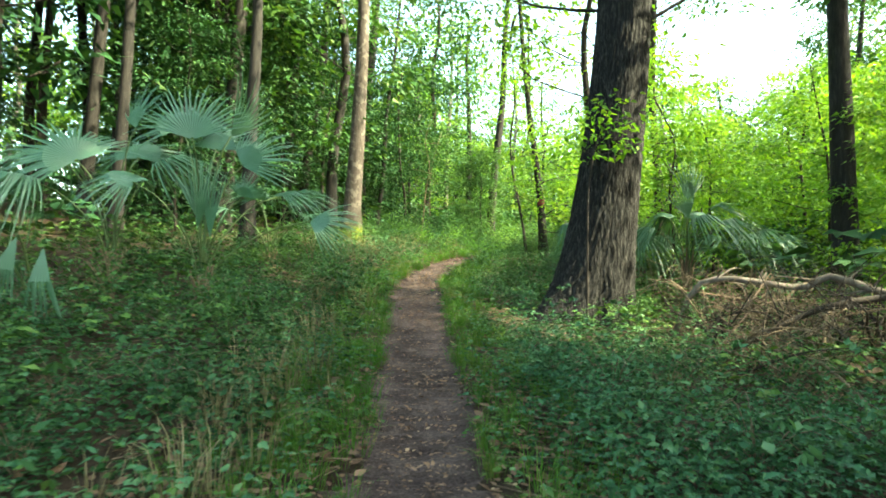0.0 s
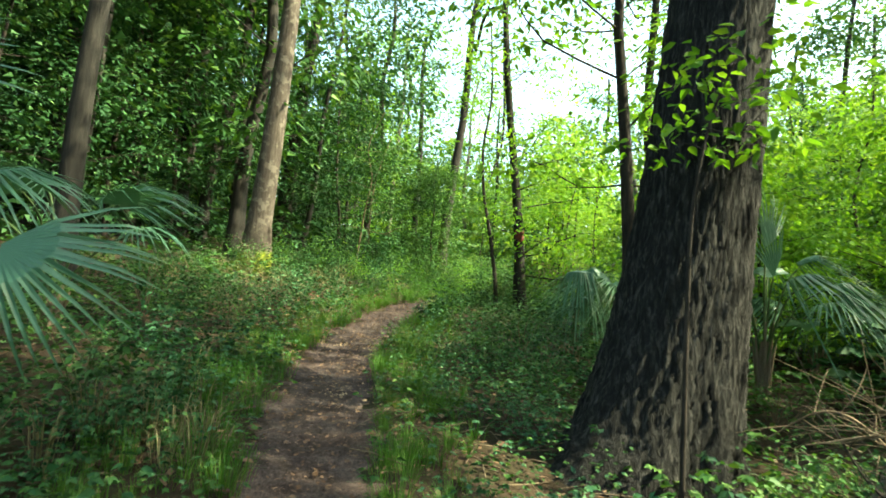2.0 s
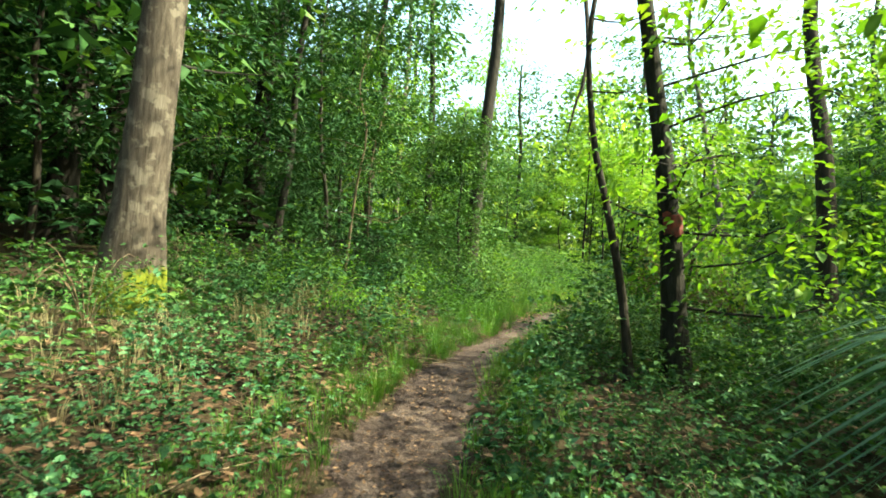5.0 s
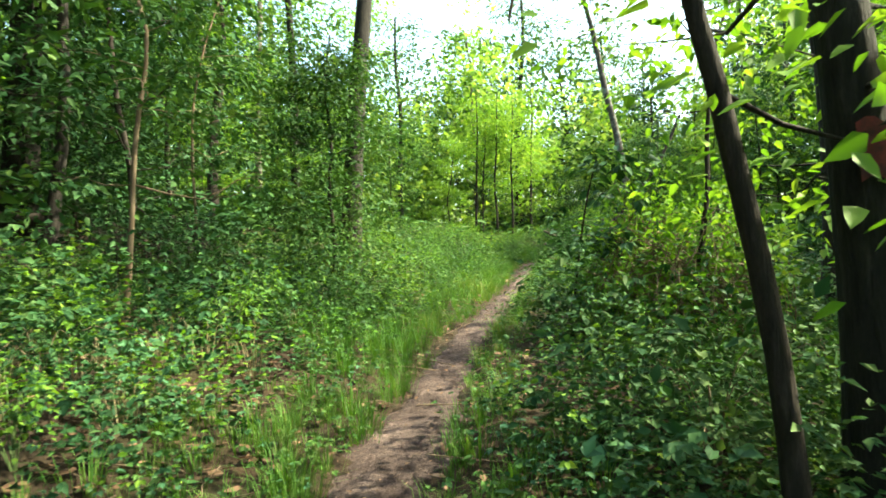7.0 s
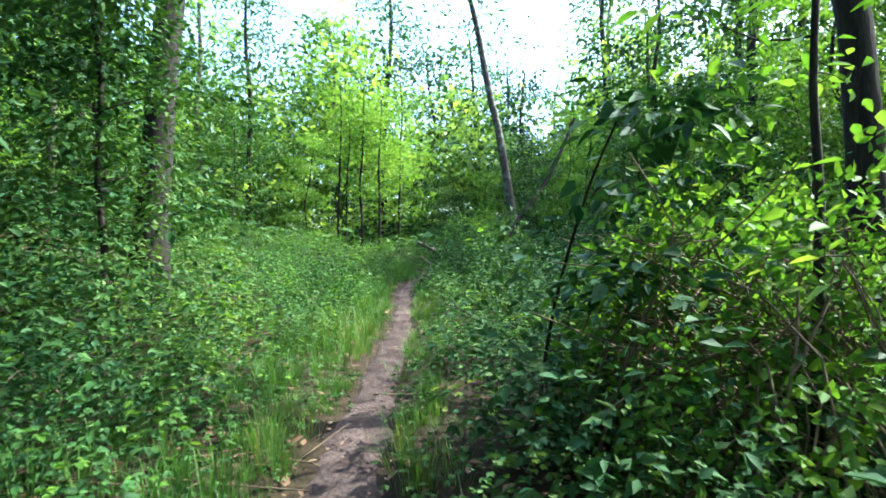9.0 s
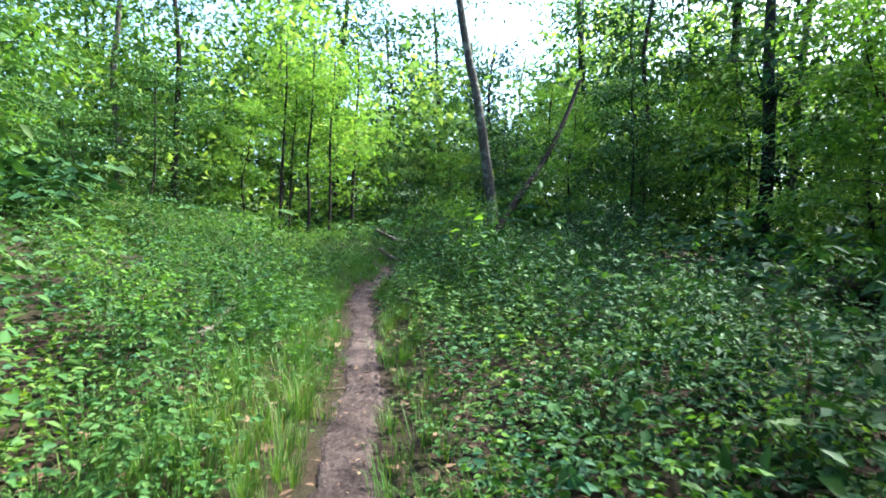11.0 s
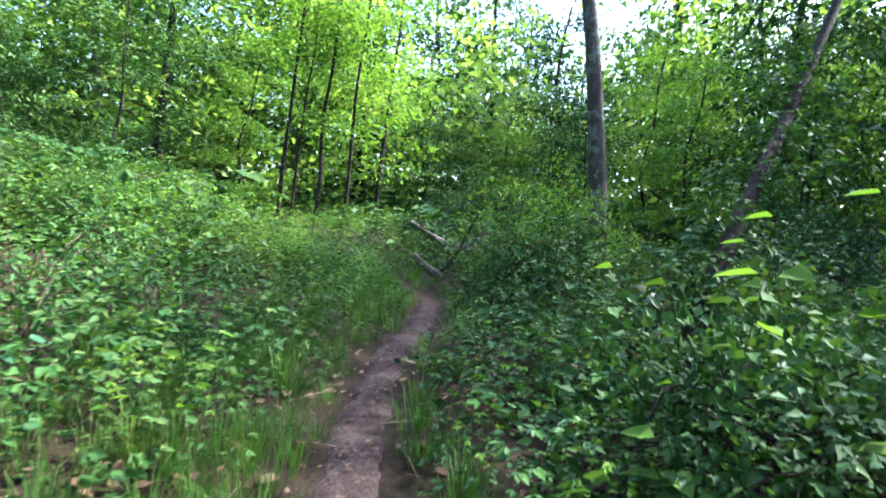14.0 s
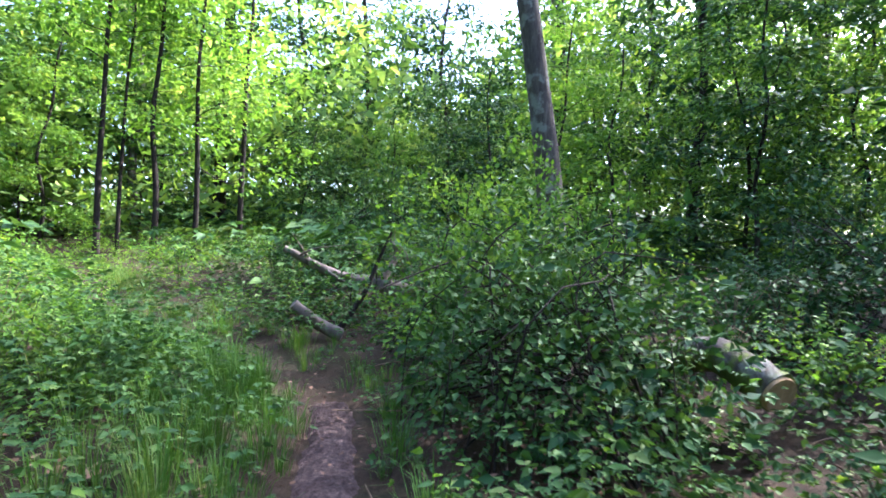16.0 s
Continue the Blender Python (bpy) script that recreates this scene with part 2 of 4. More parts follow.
def leaves(shape, base, way, up, length, width, fold=0.25, droop=0.15, fine=True):
    """Pointed leaves, each folded along its midrib; fine ones have six corners, coarse ones four, tiny ones three."""
    n = len(base)
    a = unit(way)
    s = unit(np.cross(a, up + 1e-4))
    u = np.cross(s, a)
    L = np.broadcast_to(np.asarray(length, float), (n,))[:, None]
    W = np.broadcast_to(np.asarray(width, float), (n,))[:, None]

    def at(along, side, lift):
        return base + a * L * along + s * W * side + u * (W * abs(side) * 2 * fold * 0.5 + L * lift)
    tip = at(1.0, 0, -droop)
    if fine == "tiny":
        v = np.stack([at(0.08, 0.5, 0), tip, at(0.08, -0.5, 0)], 1)
        f = np.arange(n * 3).reshape(n, 3)
    elif fine:
        v = np.stack([at(0, 0, 0), at(0.28, 0.5, 0), at(0.65, 0.36, -droop * 0.4), tip, at(0.65, -0.36, -droop * 0.4), at(0.28, -0.5, 0)], 1)
        k = np.arange(n)[:, None] * 6
        f = np.concatenate([k + [0, 1, 2, 3], k + [0, 3, 4, 5]])
    else:
        v = np.stack([at(0, 0, 0), at(0.42, 0.5, 0), tip, at(0.42, -0.5, 0)], 1)
        k = np.arange(n)[:, None] * 4
        f = np.concatenate([k + [0, 1, 2], k + [0, 2, 3]])
    return shape.add(v, f)


def cloud(shape, centres, spread, count, size, flat=0.5, fine=False, aspect=0.5, hang=0.25):
    """Leaves scattered round centres, facing mostly up."""
    c = np.repeat(np.asarray(centres, float), count, axis=0)
    n = len(c)
    off = rng.normal(size=(n, 3)) * np.array([1, 1, flat]) * spread
    way = unit(off + rng.normal(size=(n, 3)) * spread * 0.8) * np.array([1, 1, 0.5]) + np.array([0, 0, -hang])
    up = rng.normal(size=(n, 3)) * 0.45 + np.array([0, 0, 1.0])
    s = size * rng.uniform(0.6, 1.35, n)
    return leaves(shape, c + off, way, up, s, s * aspect * rng.uniform(0.8, 1.2, n), fine=fine)


# ---- the lie of the land ----
LINE = curve([(-0.1, -9), (0.0, -1), (-0.1, 3), (-0.27, 5.2), (-0.42, 7.2), (-0.55, 9.7), (-0.48, 11.4), (-0.2, 13), (0.15, 14.5), (0.75, 16.3), (1.5, 17.8),
              (2.3, 19.4), (3.2, 20.95), (4.05, 22.4), (4.85, 23.7), (5.5, 24.9), (5.95, 25.75), (6.5, 26.85), (7.2, 28.05), (7.95, 29.0), (8.65, 29.8),
              (9.15, 30.45), (9.4, 31.2), (9.4, 32.0), (9.2, 33.2), (9.1, 35.5), (9.8, 41), (11, 60)], 420)
Z_Y = [-9, -5, 0, 6, 8.3, 10.1, 12.8, 15.3, 18.8, 22.2, 28, 31.6, 36, 60]
Z_Z = [-1.4, -0.9, -0.36, 0.35, 0.62, 0.76, 1.06, 1.38, 1.66, 1.86, 2.2, 2.5, 2.8, 4.0]
_tan = unit(np.gradient(LINE, axis=0))


def trail(x, y):
    """Signed distance from the trail's middle (right is positive) and the y of the nearest place on it."""
    p = np.stack([np.asarray(x, float).ravel(), np.asarray(y, float).ravel()], 1)
    d, yy = np.empty(len(p)), np.empty(len(p))
    for s in range(0, len(p), 20000):
        q = p[s:s + 20000]
        k = ((q[:, None] - LINE[None]) ** 2).sum(-1).argmin(1)
        r = q - LINE[k]
        d[s:s + 20000] = np.sign(_tan[k, 1] * r[:, 0] - _tan[k, 0] * r[:, 1]) * np.linalg.norm(r, axis=1)
        yy[s:s + 20000] = LINE[k, 1]
    return d, yy


def waves(x, y):
    return (np.sin(x * 1.7 + 0.6 * np.sin(y * 1.1)) * np.cos(y * 1.3 + 0.8 * np.sin(x * 0.9)) * 0.05
            + np.sin(x * 0.45 + 1.3) * np.cos(y * 0.38 + 0.5) * 0.16)


def height(x, y):
    x, y = np.asarray(x, float), np.asarray(y, float)
    shp = x.shape
    x, y = x.ravel(), y.ravel()
    d, yy = trail(x, y)
    z = np.interp(yy, Z_Y, Z_Z)
    left = np.interp(yy, [0, 8, 13, 30, 40], [0.09, 0.13, 0.2, 0.17, 0.12])
    right = np.interp(yy, [0, 14, 20, 27, 34], [0.07, 0.1, 0.06, 0.01, -0.03])
    ad = np.maximum(np.abs(d) - 0.45, 0)
    far = 14 * (1 - np.exp(-ad / 14))
    side = np.where(d < 0, left * far, -right * far)
    calm = np.clip(ad / 1.2, 0, 1)
    z = z + side + waves(x, y) * calm - 0.05 * np.exp(-(d / 0.42) ** 4) + 0.03 * np.exp(-((np.abs(d) - 0.6) / 0.2) ** 2)
    return z.reshape(shp)


def ground_z(x, y):
    return float(height(np.array([x]), np.array([y]))[0])


def grid(xs, ys, zfun):
    X, Y = np.meshgrid(xs, ys, indexing="ij")
    v = np.stack([X, Y, zfun(X, Y)], -1).reshape(-1, 3)
    nx, ny = len(xs), len(ys)
    i, j = np.meshgrid(np.arange(nx - 1), np.arange(ny - 1), indexing="ij")
    f = np.stack([i * ny + j, (i + 1) * ny + j, (i + 1) * ny + j + 1, i * ny + j + 1], -1).reshape(-1, 4)
    return Shape().add(v, f)


def stretched(lo, hi, step, reach):
    mid = np.arange(lo, hi, step)
    out = step * np.cumsum(1.28 ** np.arange(1, 40))
    out = out[out < reach]
    return np.concatenate([lo - out[::-1], mid, mid[-1] + out])


tagged(part("ground", grid(stretched(-8, 16, 0.16, 700), stretched(-4, 38, 0.16, 700), height), M_GROUND),
       "brown forest floor of soil and leaf mould rising in a bank", "ground", kind="structure")

# the trodden dirt trail, its edges ragged and dipping under the litter
_s = np.linspace(0, 1, 900)
_k = np.interp(_s, [0, 1], [12, 330])
_mid = np.stack([np.interp(_k, np.arange(420), LINE[:, 0]), np.interp(_k, np.arange(420), LINE[:, 1])], 1)
_nor = unit(np.gradient(_mid, axis=0))[:, ::-1] * np.array([1, -1])
_half = np.interp(_mid[:, 1], [0, 5, 10, 14.5, 17, 18.5, 21, 25, 32, 40], [0.52, 0.48, 0.5, 0.48, 0.31, 0.24, 0.2, 0.16, 0.15, 0.15])
_acr = np.linspace(-1, 1, 13)
_wob = 0.17 * np.sin(_mid[:, 1] * 4.1) + 0.12 * np.sin(_mid[:, 1] * 9.7 + 1) + 0.1 * np.sin(_mid[:, 1] * 19 + 2) + 0.06 * np.sin(_mid[:, 1] * 41)
_V = np.zeros((900, 13, 3))
for _i, _a in enumerate(_acr):
    _off = _half * _a * (1 + (_wob if _a > 0 else np.roll(_wob, 37)) * abs(_a) ** 2)
    _V[:, _i, :2] = _mid + _nor * _off[:, None]
_V[..., 2] = height(_V[..., 0], _V[..., 1]) + (0.028 - 0.046 * np.abs(_acr)[None] ** 4) + 0.004 * rng.normal(size=(900, 13)) \
    + 0.006 * np.sin(_V[..., 0] * 9) * np.sin(_V[..., 1] * 7)
_I, _J = np.meshgrid(np.arange(899), np.arange(12), indexing="ij")
_F = np.stack([_I * 13 + _J, _I * 13 + _J + 1, (_I + 1) * 13 + _J + 1, (_I + 1) * 13 + _J], -1).reshape(-1, 4)
tagged(part("path", Shape().add(_V, _F), M_PATH), "narrow trodden trail of bare reddish-brown dirt", "path", kind="structure")

# ---- trees ----


def limb_set(fresh, tips, pts, radii, lo, hi, count, reach, rise=0.35, spread=1.0, at=None):
    """Limbs off a trunk between the heights lo and hi (0 to 1 along it); their tips go to tips."""
    n = len(pts)
    for q in range(count):
        u = lo + (hi - lo) * (q + rng.uniform(0, 1)) / count
        k = min(int(u * (n - 1)), n - 2)
        az = q * 2.4 + rng.uniform(-0.5, 0.5)
        ln = reach * rng.uniform(0.6, 1.15) * (1 - 0.45 * (u - lo) / max(hi - lo, 1e-3))
        d = np.array([math.cos(az) * spread, math.sin(az) * spread, rise * rng.uniform(0.3, 1.6)])
        d /= np.linalg.norm(d)
        a = pts[k]
        if at is not None:                                 # no low limb hangs over the trail
            e = np.asarray(at) + a + d * ln
            c = np.asarray(at) + a + d * ln * 0.5
            if (np.abs(trail([e[0], c[0]], [e[1], c[1]])[0]) < 1.5).any() and e[2] < ground_z(e[0], e[1]) + 4.5:
                continue
        bend = rng.normal(size=3) * ln * 0.1
        p = curve([a, a + d * ln * 0.4 + bend, a + d * ln * 0.75 + bend * 0.5 + [0, 0, ln * 0.06], a + d * ln], 7)
        wood = fresh()
        r0 = min(radii[k] * 0.5, 0.0075 * ln + 0.003)
        tube(wood, p, np.linspace(r0, r0 * 0.2, 7), 5, cap=False)
        for w in (0.45, 0.7, 0.88, 1.0):
            tips.append(p[int(w * 6)] + rng.normal(size=3) * 0.1 * ln * np.array([1, 1, 0.5]))
            if w < 1:                                      # a side twig
                sd = unit(np.cross(d, [0, 0, 1]) * rng.choice([-1, 1]) + d * 0.6 + rng.normal(size=3) * 0.2)
                e = p[int(w * 6)] + sd * ln * rng.uniform(0.25, 0.4)
                tube(wood, [p[int(w * 6)], (p[int(w * 6)] + e) / 2 + rng.normal(size=3) * 0.03, e], [r0 * 0.4, r0 * 0.3, r0 * 0.12], 4, cap=False)
                tips.append(e)


def trunk_line(top, lean=(0, 0), bow=0.2, n=14):
    k = np.linspace(0, 1, 6)
    w = rng.normal(size=(6, 2)) * bow * np.array([0, 0.5, 1, 1, 1, 0.6])[:, None]
    return curve(np.stack([lean[0] * k * top + w[:, 0], lean[1] * k * top + w[:, 1], k * top - 0.12], 1), n)


def make_tree(name, label, at, top, radius, lean=(0, 0), bow=0.15, bark=None, leaf=None, limbs=(0.4, 1.0, 12), reach=2.5, size=0.2, per=26,
              spread=0.5, rise=0.35, flat=0.45, flare=0.5, turn=0.0, pts=None, sides=12, group="", fine=False, category="tree", taper=0.35, rough=0.03, joined=False):
    t = thing(name, at, label, category, group, turn)
    p = trunk_line(top, lean, bow) if pts is None else curve(pts, 18)
    u = np.linspace(0, 1, len(p))
    h = p[:, 2] - p[0, 2]
    r = radius * (1 - (1 - taper) * u) * (1 + flare * np.exp(-h / (radius * 2.2 + 0.05)))
    wood = Shape()
    tube(wood, p, r, sides, rough)
    part("trunk", wood, bark or M_BARK, t)
    tips, arms = [], []

    def fresh():
        if not joined or not arms:
            arms.append(Shape())
        return arms[-1]
    limb_set(fresh, tips, p, r, *limbs, reach, rise, at=at if at[2] > -50 else None)
    for w in arms:
        if not w.v:
            continue
        limb = part("branchwork" if joined else "limb", w, bark or M_BARK, t)
        if joined:
            limb["kind"] = "stuff"
    if per:
        part("crown", cloud(Shape(), tips, spread, per, size, flat, fine), leaf or M_LEAF, t)
    return t


def place(x, y, sink=0.0):
    return (x, y, ground_z(x, y) - sink)


# the big oak beside the trail, its foot spreading in buttresses
def make_oak(x, y):
    t = thing("oak_tree", place(x, y, 0.1), "massive oak with deeply furrowed grey bark and a flared dark foot", "tree")
    n, sides = 150, 176
    h = 15 * np.linspace(0, 1, n) ** 1.7
    ang = np.linspace(0, 2 * np.pi, sides, endpoint=False)
    H, A = np.meshgrid(h, ang, indexing="ij")
    R = np.interp(H, [0, 2, 6, 15], [0.5, 0.45, 0.4, 0.22])
    foot = np.exp(-H / 0.55)
    R = R + foot * (0.1 + 0.2 * np.clip(np.cos(A - 3.4), 0, 1) ** 2 + 0.09 * np.cos(A * 5 + 1.0) + 0.05 * np.cos(A * 9))
    R = R + 0.36 * np.exp(-H / 1.6) * np.clip(np.cos(A - 3.3), 0, 1) ** 1.5
    sway = 0.5 * np.sin(H * 2.3 + A * 2)
    ridge_a = np.abs(np.sin(A * 19 + sway + 1.3 * np.sin(H * 11 + A * 5)))
    ridge_b = np.abs(np.sin(A * 21 + sway - 1.3 * np.sin(H * 9.3 + A * 7 + 1)))
    fine_ridge = np.abs(np.sin(A * 37 + 1.6 * np.sin(H * 17 + A * 9)))
    R = R + 0.036 * (np.minimum(ridge_a, ridge_b) ** 0.55 - 0.55) + 0.012 * (fine_ridge ** 0.7 - 0.5) + 0.007 * rng.normal(size=R.shape)
    cx = 0.075 * H + 0.12 * np.sin(H * 0.35)
    cy = 0.02 * H
    v = np.stack([cx + R * np.cos(A), cy + R * np.sin(A), H], -1).reshape(-1, 3)
    i, j = np.meshgrid(np.arange(n - 1), np.arange(sides), indexing="ij")
    k = (j + 1) % sides
    f = np.stack([i * sides + j, i * sides + k, (i + 1) * sides + k, (i + 1) * sides + j], -1).reshape(-1, 4)
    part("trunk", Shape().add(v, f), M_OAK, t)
    p = np.stack([np.interp(h, h, cx[:, 0]), cy[:, 0], h], 1)
    tips, arms = [], []

    def fresh():
        arms.append(Shape())
        return arms[-1]
    limb_set(fresh, tips, p, np.full(n, 0.3), 0.5, 1.0, 14, 4.2, 0.4)
    for w in arms:
        part("limb", w, M_OAK, t)
    part("crown", cloud(Shape(), tips, 0.7, 40, 0.17, 0.5), M_LEAF, t)


make_oak(2.38, 8.5)
OPEN_TREES = dict(limbs=(0.55, 1.0, 12), reach=3.0, size=0.19, per=26, spread=0.6)
make_tree("tree", "pale sunlit trunk with yellow moss round its foot", place(-3.08, 16.3), 15, 0.262, (0.05, 0), 0.06, M_MOSSY, flare=0.6, sides=20, **OPEN_TREES)
twin = make_tree("tree", "grey trunk with a faded red paint blaze", place(2.66, 15.3), 11, 0.132, bark=M_BARK, leaf=M_LIME,
                 pts=[(0.03, 0, -0.12), (0.0, 0, 0.6), (-0.06, 0.0, 1.5), (-0.14, 0.02, 2.3), (-0.28, 0.06, 3.4), (-0.5, 0.1, 5.2), (-0.7, 0.2, 8), (-0.8, 0.3, 11)],
                 limbs=(0.2, 1.0, 30), reach=2.3, size=0.088, per=38, spread=0.4, flare=0.8, sides=16, fine=True, rise=0.1, rough=0.01)
_b = Shape()
_ang = np.radians(np.linspace(-145, -40, 9))
_bz = np.linspace(1.5, 1.72, 7)
_edge = 1 + 0.02 * rng.normal(size=(7, 9))
_bv = np.stack([np.stack([-0.06 - (z - 1.5) * 0.1 + 0.127 * np.cos(_ang), 0.128 * np.sin(_ang), z + 0.02 * np.sin(_ang * 5)], 1) for z in _bz])
_i, _j = np.meshgrid(np.arange(6), np.arange(8), indexing="ij")
_b.add(_bv, np.stack([_i * 9 + _j, _i * 9 + _j + 1, (_i + 1) * 9 + _j + 1, (_i + 1) * 9 + _j], -1).reshape(-1, 4))
part("blaze", _b, M_RED, twin, "faded red paint band")
make_tree("tree", "thin dark crooked trunk beside a thicker one", place(2.14, 15.25), 6.5, 0.048, bark=M_DARKWOOD, leaf=M_LIME,
          pts=[(0.06, 0, -0.1), (-0.04, 0, 0.8), (-0.2, 0.05, 1.7), (-0.34, 0.1, 2.4), (-0.42, 0.1, 3.4), (-0.3, 0.1, 4.6), (-0.4, 0.2, 6.3)],
          limbs=(0.35, 1.0, 9), reach=1.3, size=0.11, per=16, spread=0.35, fine=True, rise=0.1)
make_tree("tree", "thick dark trunk on the wooded bank", place(-4.75, 27.1), 17, 0.34, (0.06, 0), 0.1, **OPEN_TREES)
make_tree("tree", "slender dark trunk beside a thicker one", place(-3.5, 24.9), 13, 0.11, (0.1, 0), 0.15, **OPEN_TREES)
_tall = make_tree("tree", "tall straight grey-brown trunk rising from the brush", place(1.75, 24.9), 17, 0.21, (0.08, 0.02), 0.12, limbs=(0.6, 1.0, 12), reach=2.6, size=0.2, per=22)
part("limb", tube(Shape(), curve([(0.9, 0.2, 9.2), (0.9, -2.2, 9.6), (1.1, -4.6, 8.4), (1.0, -5.8, 6.2), (0.95, -6.6, 4.1), (0.82, -6.85, 3.2), (0.7, -6.9, 2.85), (0.57, -6.95, 2.35)], 30),
                  np.linspace(0.07, 0.012, 30), 6, 0.08), M_DARKWOOD, _tall, "bare dead limb hanging down")
# high crown made heavier, above the view, to shade the left bank
make_tree("tree", "dark trunk with a high crown thickened to cast shade", place(7.4, 19.1), 15, 0.17, (-0.02, 0), 0.12, M_DARKWOOD, limbs=(0.58, 1.0, 18), reach=3.4, size=0.2, per=44, spread=0.7)
make_tree("tree", "straight dark trunk beyond the brush pile", place(6.95, 9.3), 15, 0.215, (-0.012, 0), 0.06, M_BARK, **OPEN_TREES)
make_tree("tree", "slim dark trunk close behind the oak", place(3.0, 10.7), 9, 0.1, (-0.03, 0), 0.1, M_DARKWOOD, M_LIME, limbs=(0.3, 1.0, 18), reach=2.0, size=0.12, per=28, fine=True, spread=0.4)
make_tree("tree", "dark trunk in the wood on the bank", place(-6.5, 20.7), 15, 0.25, (0.07, 0), 0.1, **OPEN_TREES)
make_tree("tree", "dark trunk of a close pair on the bank", place(-6.0, 21.3), 15, 0.2, (0.1, 0), 0.1, **OPEN_TREES)
make_tree("tree", "dark trunk deep in the shaded bank", place(-6.7, 15.4), 15, 0.26, (0.08, 0), 0.1, **OPEN_TREES)
make_tree("tree", "dark trunk behind the palmettos", place(-4.6, 12.0), 14, 0.16, (0.02, 0), 0.1, **OPEN_TREES)
make_tree("tree", "thin trunk behind the palmettos", place(-6.8, 10.6), 13, 0.13, (0.03, 0), 0.12, **OPEN_TREES)
make_tree("tree", "grey trunk curving over the thicket", place(13.15, 31.45), 12, 0.18, bark=M_PALE, sides=16,
          pts=[(0.05, 0, -0.1), (0.0, 0, 1.2), (-0.12, 0.12, 2.6), (-0.32, 0.3, 4.4), (-0.55, 0.55, 6.0), (-0.9, 0.75, 8.4), (-1.2, 0.9, 10), (-1.1, 1.0, 13)],
          limbs=(0.66, 1.0, 9), reach=2.3, size=0.2, per=18)
make_tree("tree", "leaning broken dead trunk hung with vines", place(8.4, 26.8), 5, 0.08, bark=M_DARKWOOD, leaf=M_LEAF,
          pts=[(0, 0, -0.1), (0.55, 0.12, 0.6), (1.1, 0.26, 1.25), (2.65, 0.67, 2.6), (3.3, 0.74, 3.5), (3.8, 0.76, 4.4)], limbs=(0.08, 0.75, 18), reach=0.4, size=0.07, per=20, spread=0.16, fine=True, taper=0.5)
make_tree("vine_sapling", "thin dark stem rising through vines with yellow-green leaves", place(4.3, 18.15), 4, 0.035, bark=M_DARKWOOD, leaf=M_LIME,
          pts=[(0, 0, -0.05), (0.05, 0, 0.9), (0.22, 0.05, 1.6), (0.3, 0.1, 2.3), (0.45, 0.1, 3.2), (0.9, 0.2, 4.0)], limbs=(0.55, 1.0, 6), reach=0.9, size=0.11, per=5, spread=0.18, fine=True,
          rise=0.1, category="sapling", flare=0.0, sides=7)
make_tree("sapling", "dark leafy sapling leaning over the vines", place(3.75, 19.6), 3, 0.016, bark=M_DARKWOOD, leaf=M_DEEP,
          pts=[(0, 0, -0.05), (0.0, -0.2, 0.8), (-0.1, -0.6, 1.5), (-0.15, -0.9, 1.9)], limbs=(0.3, 1.0, 11), reach=0.75, size=0.12, per=16, spread=0.18, fine=True, rise=0.0, flare=0.0, sides=6)
for _x, _y, _h in ((6.0, 14.6, 5.5), (5.2, 12.4, 6.0), (7.6, 16.2, 6.0)):
    make_tree("sapling", "yellow-green sapling with layered leafy sprays", place(_x, _y), _h, 0.035, (-0.03, 0), 0.15, M_DARKWOOD, M_LIME, limbs=(0.28, 1.0, 18), reach=1.5, size=0.11,
              per=20, spread=0.3, rise=0.1, group="yellow-green saplings", flare=0.1, sides=6, fine=True, flat=0.3)
make_tree("sapling", "leafy sapling growing against the oak", place(1.95, 7.75), 3.4, 0.02, bark=M_DARKWOOD, leaf=M_LIME,
          pts=[(0.1, -0.1, -0.05), (0.1, -0.1, 1.2), (0.12, -0.1, 2.1), (0.25, -0.1, 2.8), (0.45, -0.1, 3.3)], limbs=(0.62, 1.0, 8), reach=0.6, size=0.1, per=5, spread=0.15, fine=True, rise=0.1, flare=0.0, sides=6)
for _x, _y, _h, _r in ((10.46, 40.99, 8, 0.07), (10.95, 41.34, 7, 0.05), (11.43, 40.59, 8, 0.075), (12.25, 40.4, 7.5, 0.07), (14.19, 42.13, 9, 0.09)):
    make_tree("young_tree", "slender young tree with a thin dark stem", place(_x, _y), _h, _r, (0.03, 0), 0.05, M_DARKWOOD, M_LIME, limbs=(0.35, 1.0, 14), reach=1.7,
              size=0.15, per=22, spread=0.4, rise=0.15, group="young trees beyond the thicket", flare=0.2, sides=7)
for _x, _y, _h in ((-1.1, 19.9, 5), (-0.95, 23.8, 5)):
    make_tree("sapling", "thin pale sapling stem on the bank", place(_x, _y), _h, 0.035, (0.09, 0), 0.12, M_VINE, M_LEAF, limbs=(0.3, 1.0, 12), reach=1.2, size=0.1,
              per=18, spread=0.3, rise=0.1, group="saplings on the bank", flare=0.1, sides=6, fine=True)
make_tree("sapling", "bushy dark-stemmed sapling in dense leaf", place(1.2, 23.0), 4.4, 0.045, (0.02, 0), 0.1, M_DARKWOOD, M_LEAF, limbs=(0.12, 1.0, 26), reach=1.3, size=0.085,
          per=60, spread=0.3, rise=0.15, flare=0.1, sides=6, fine=True)

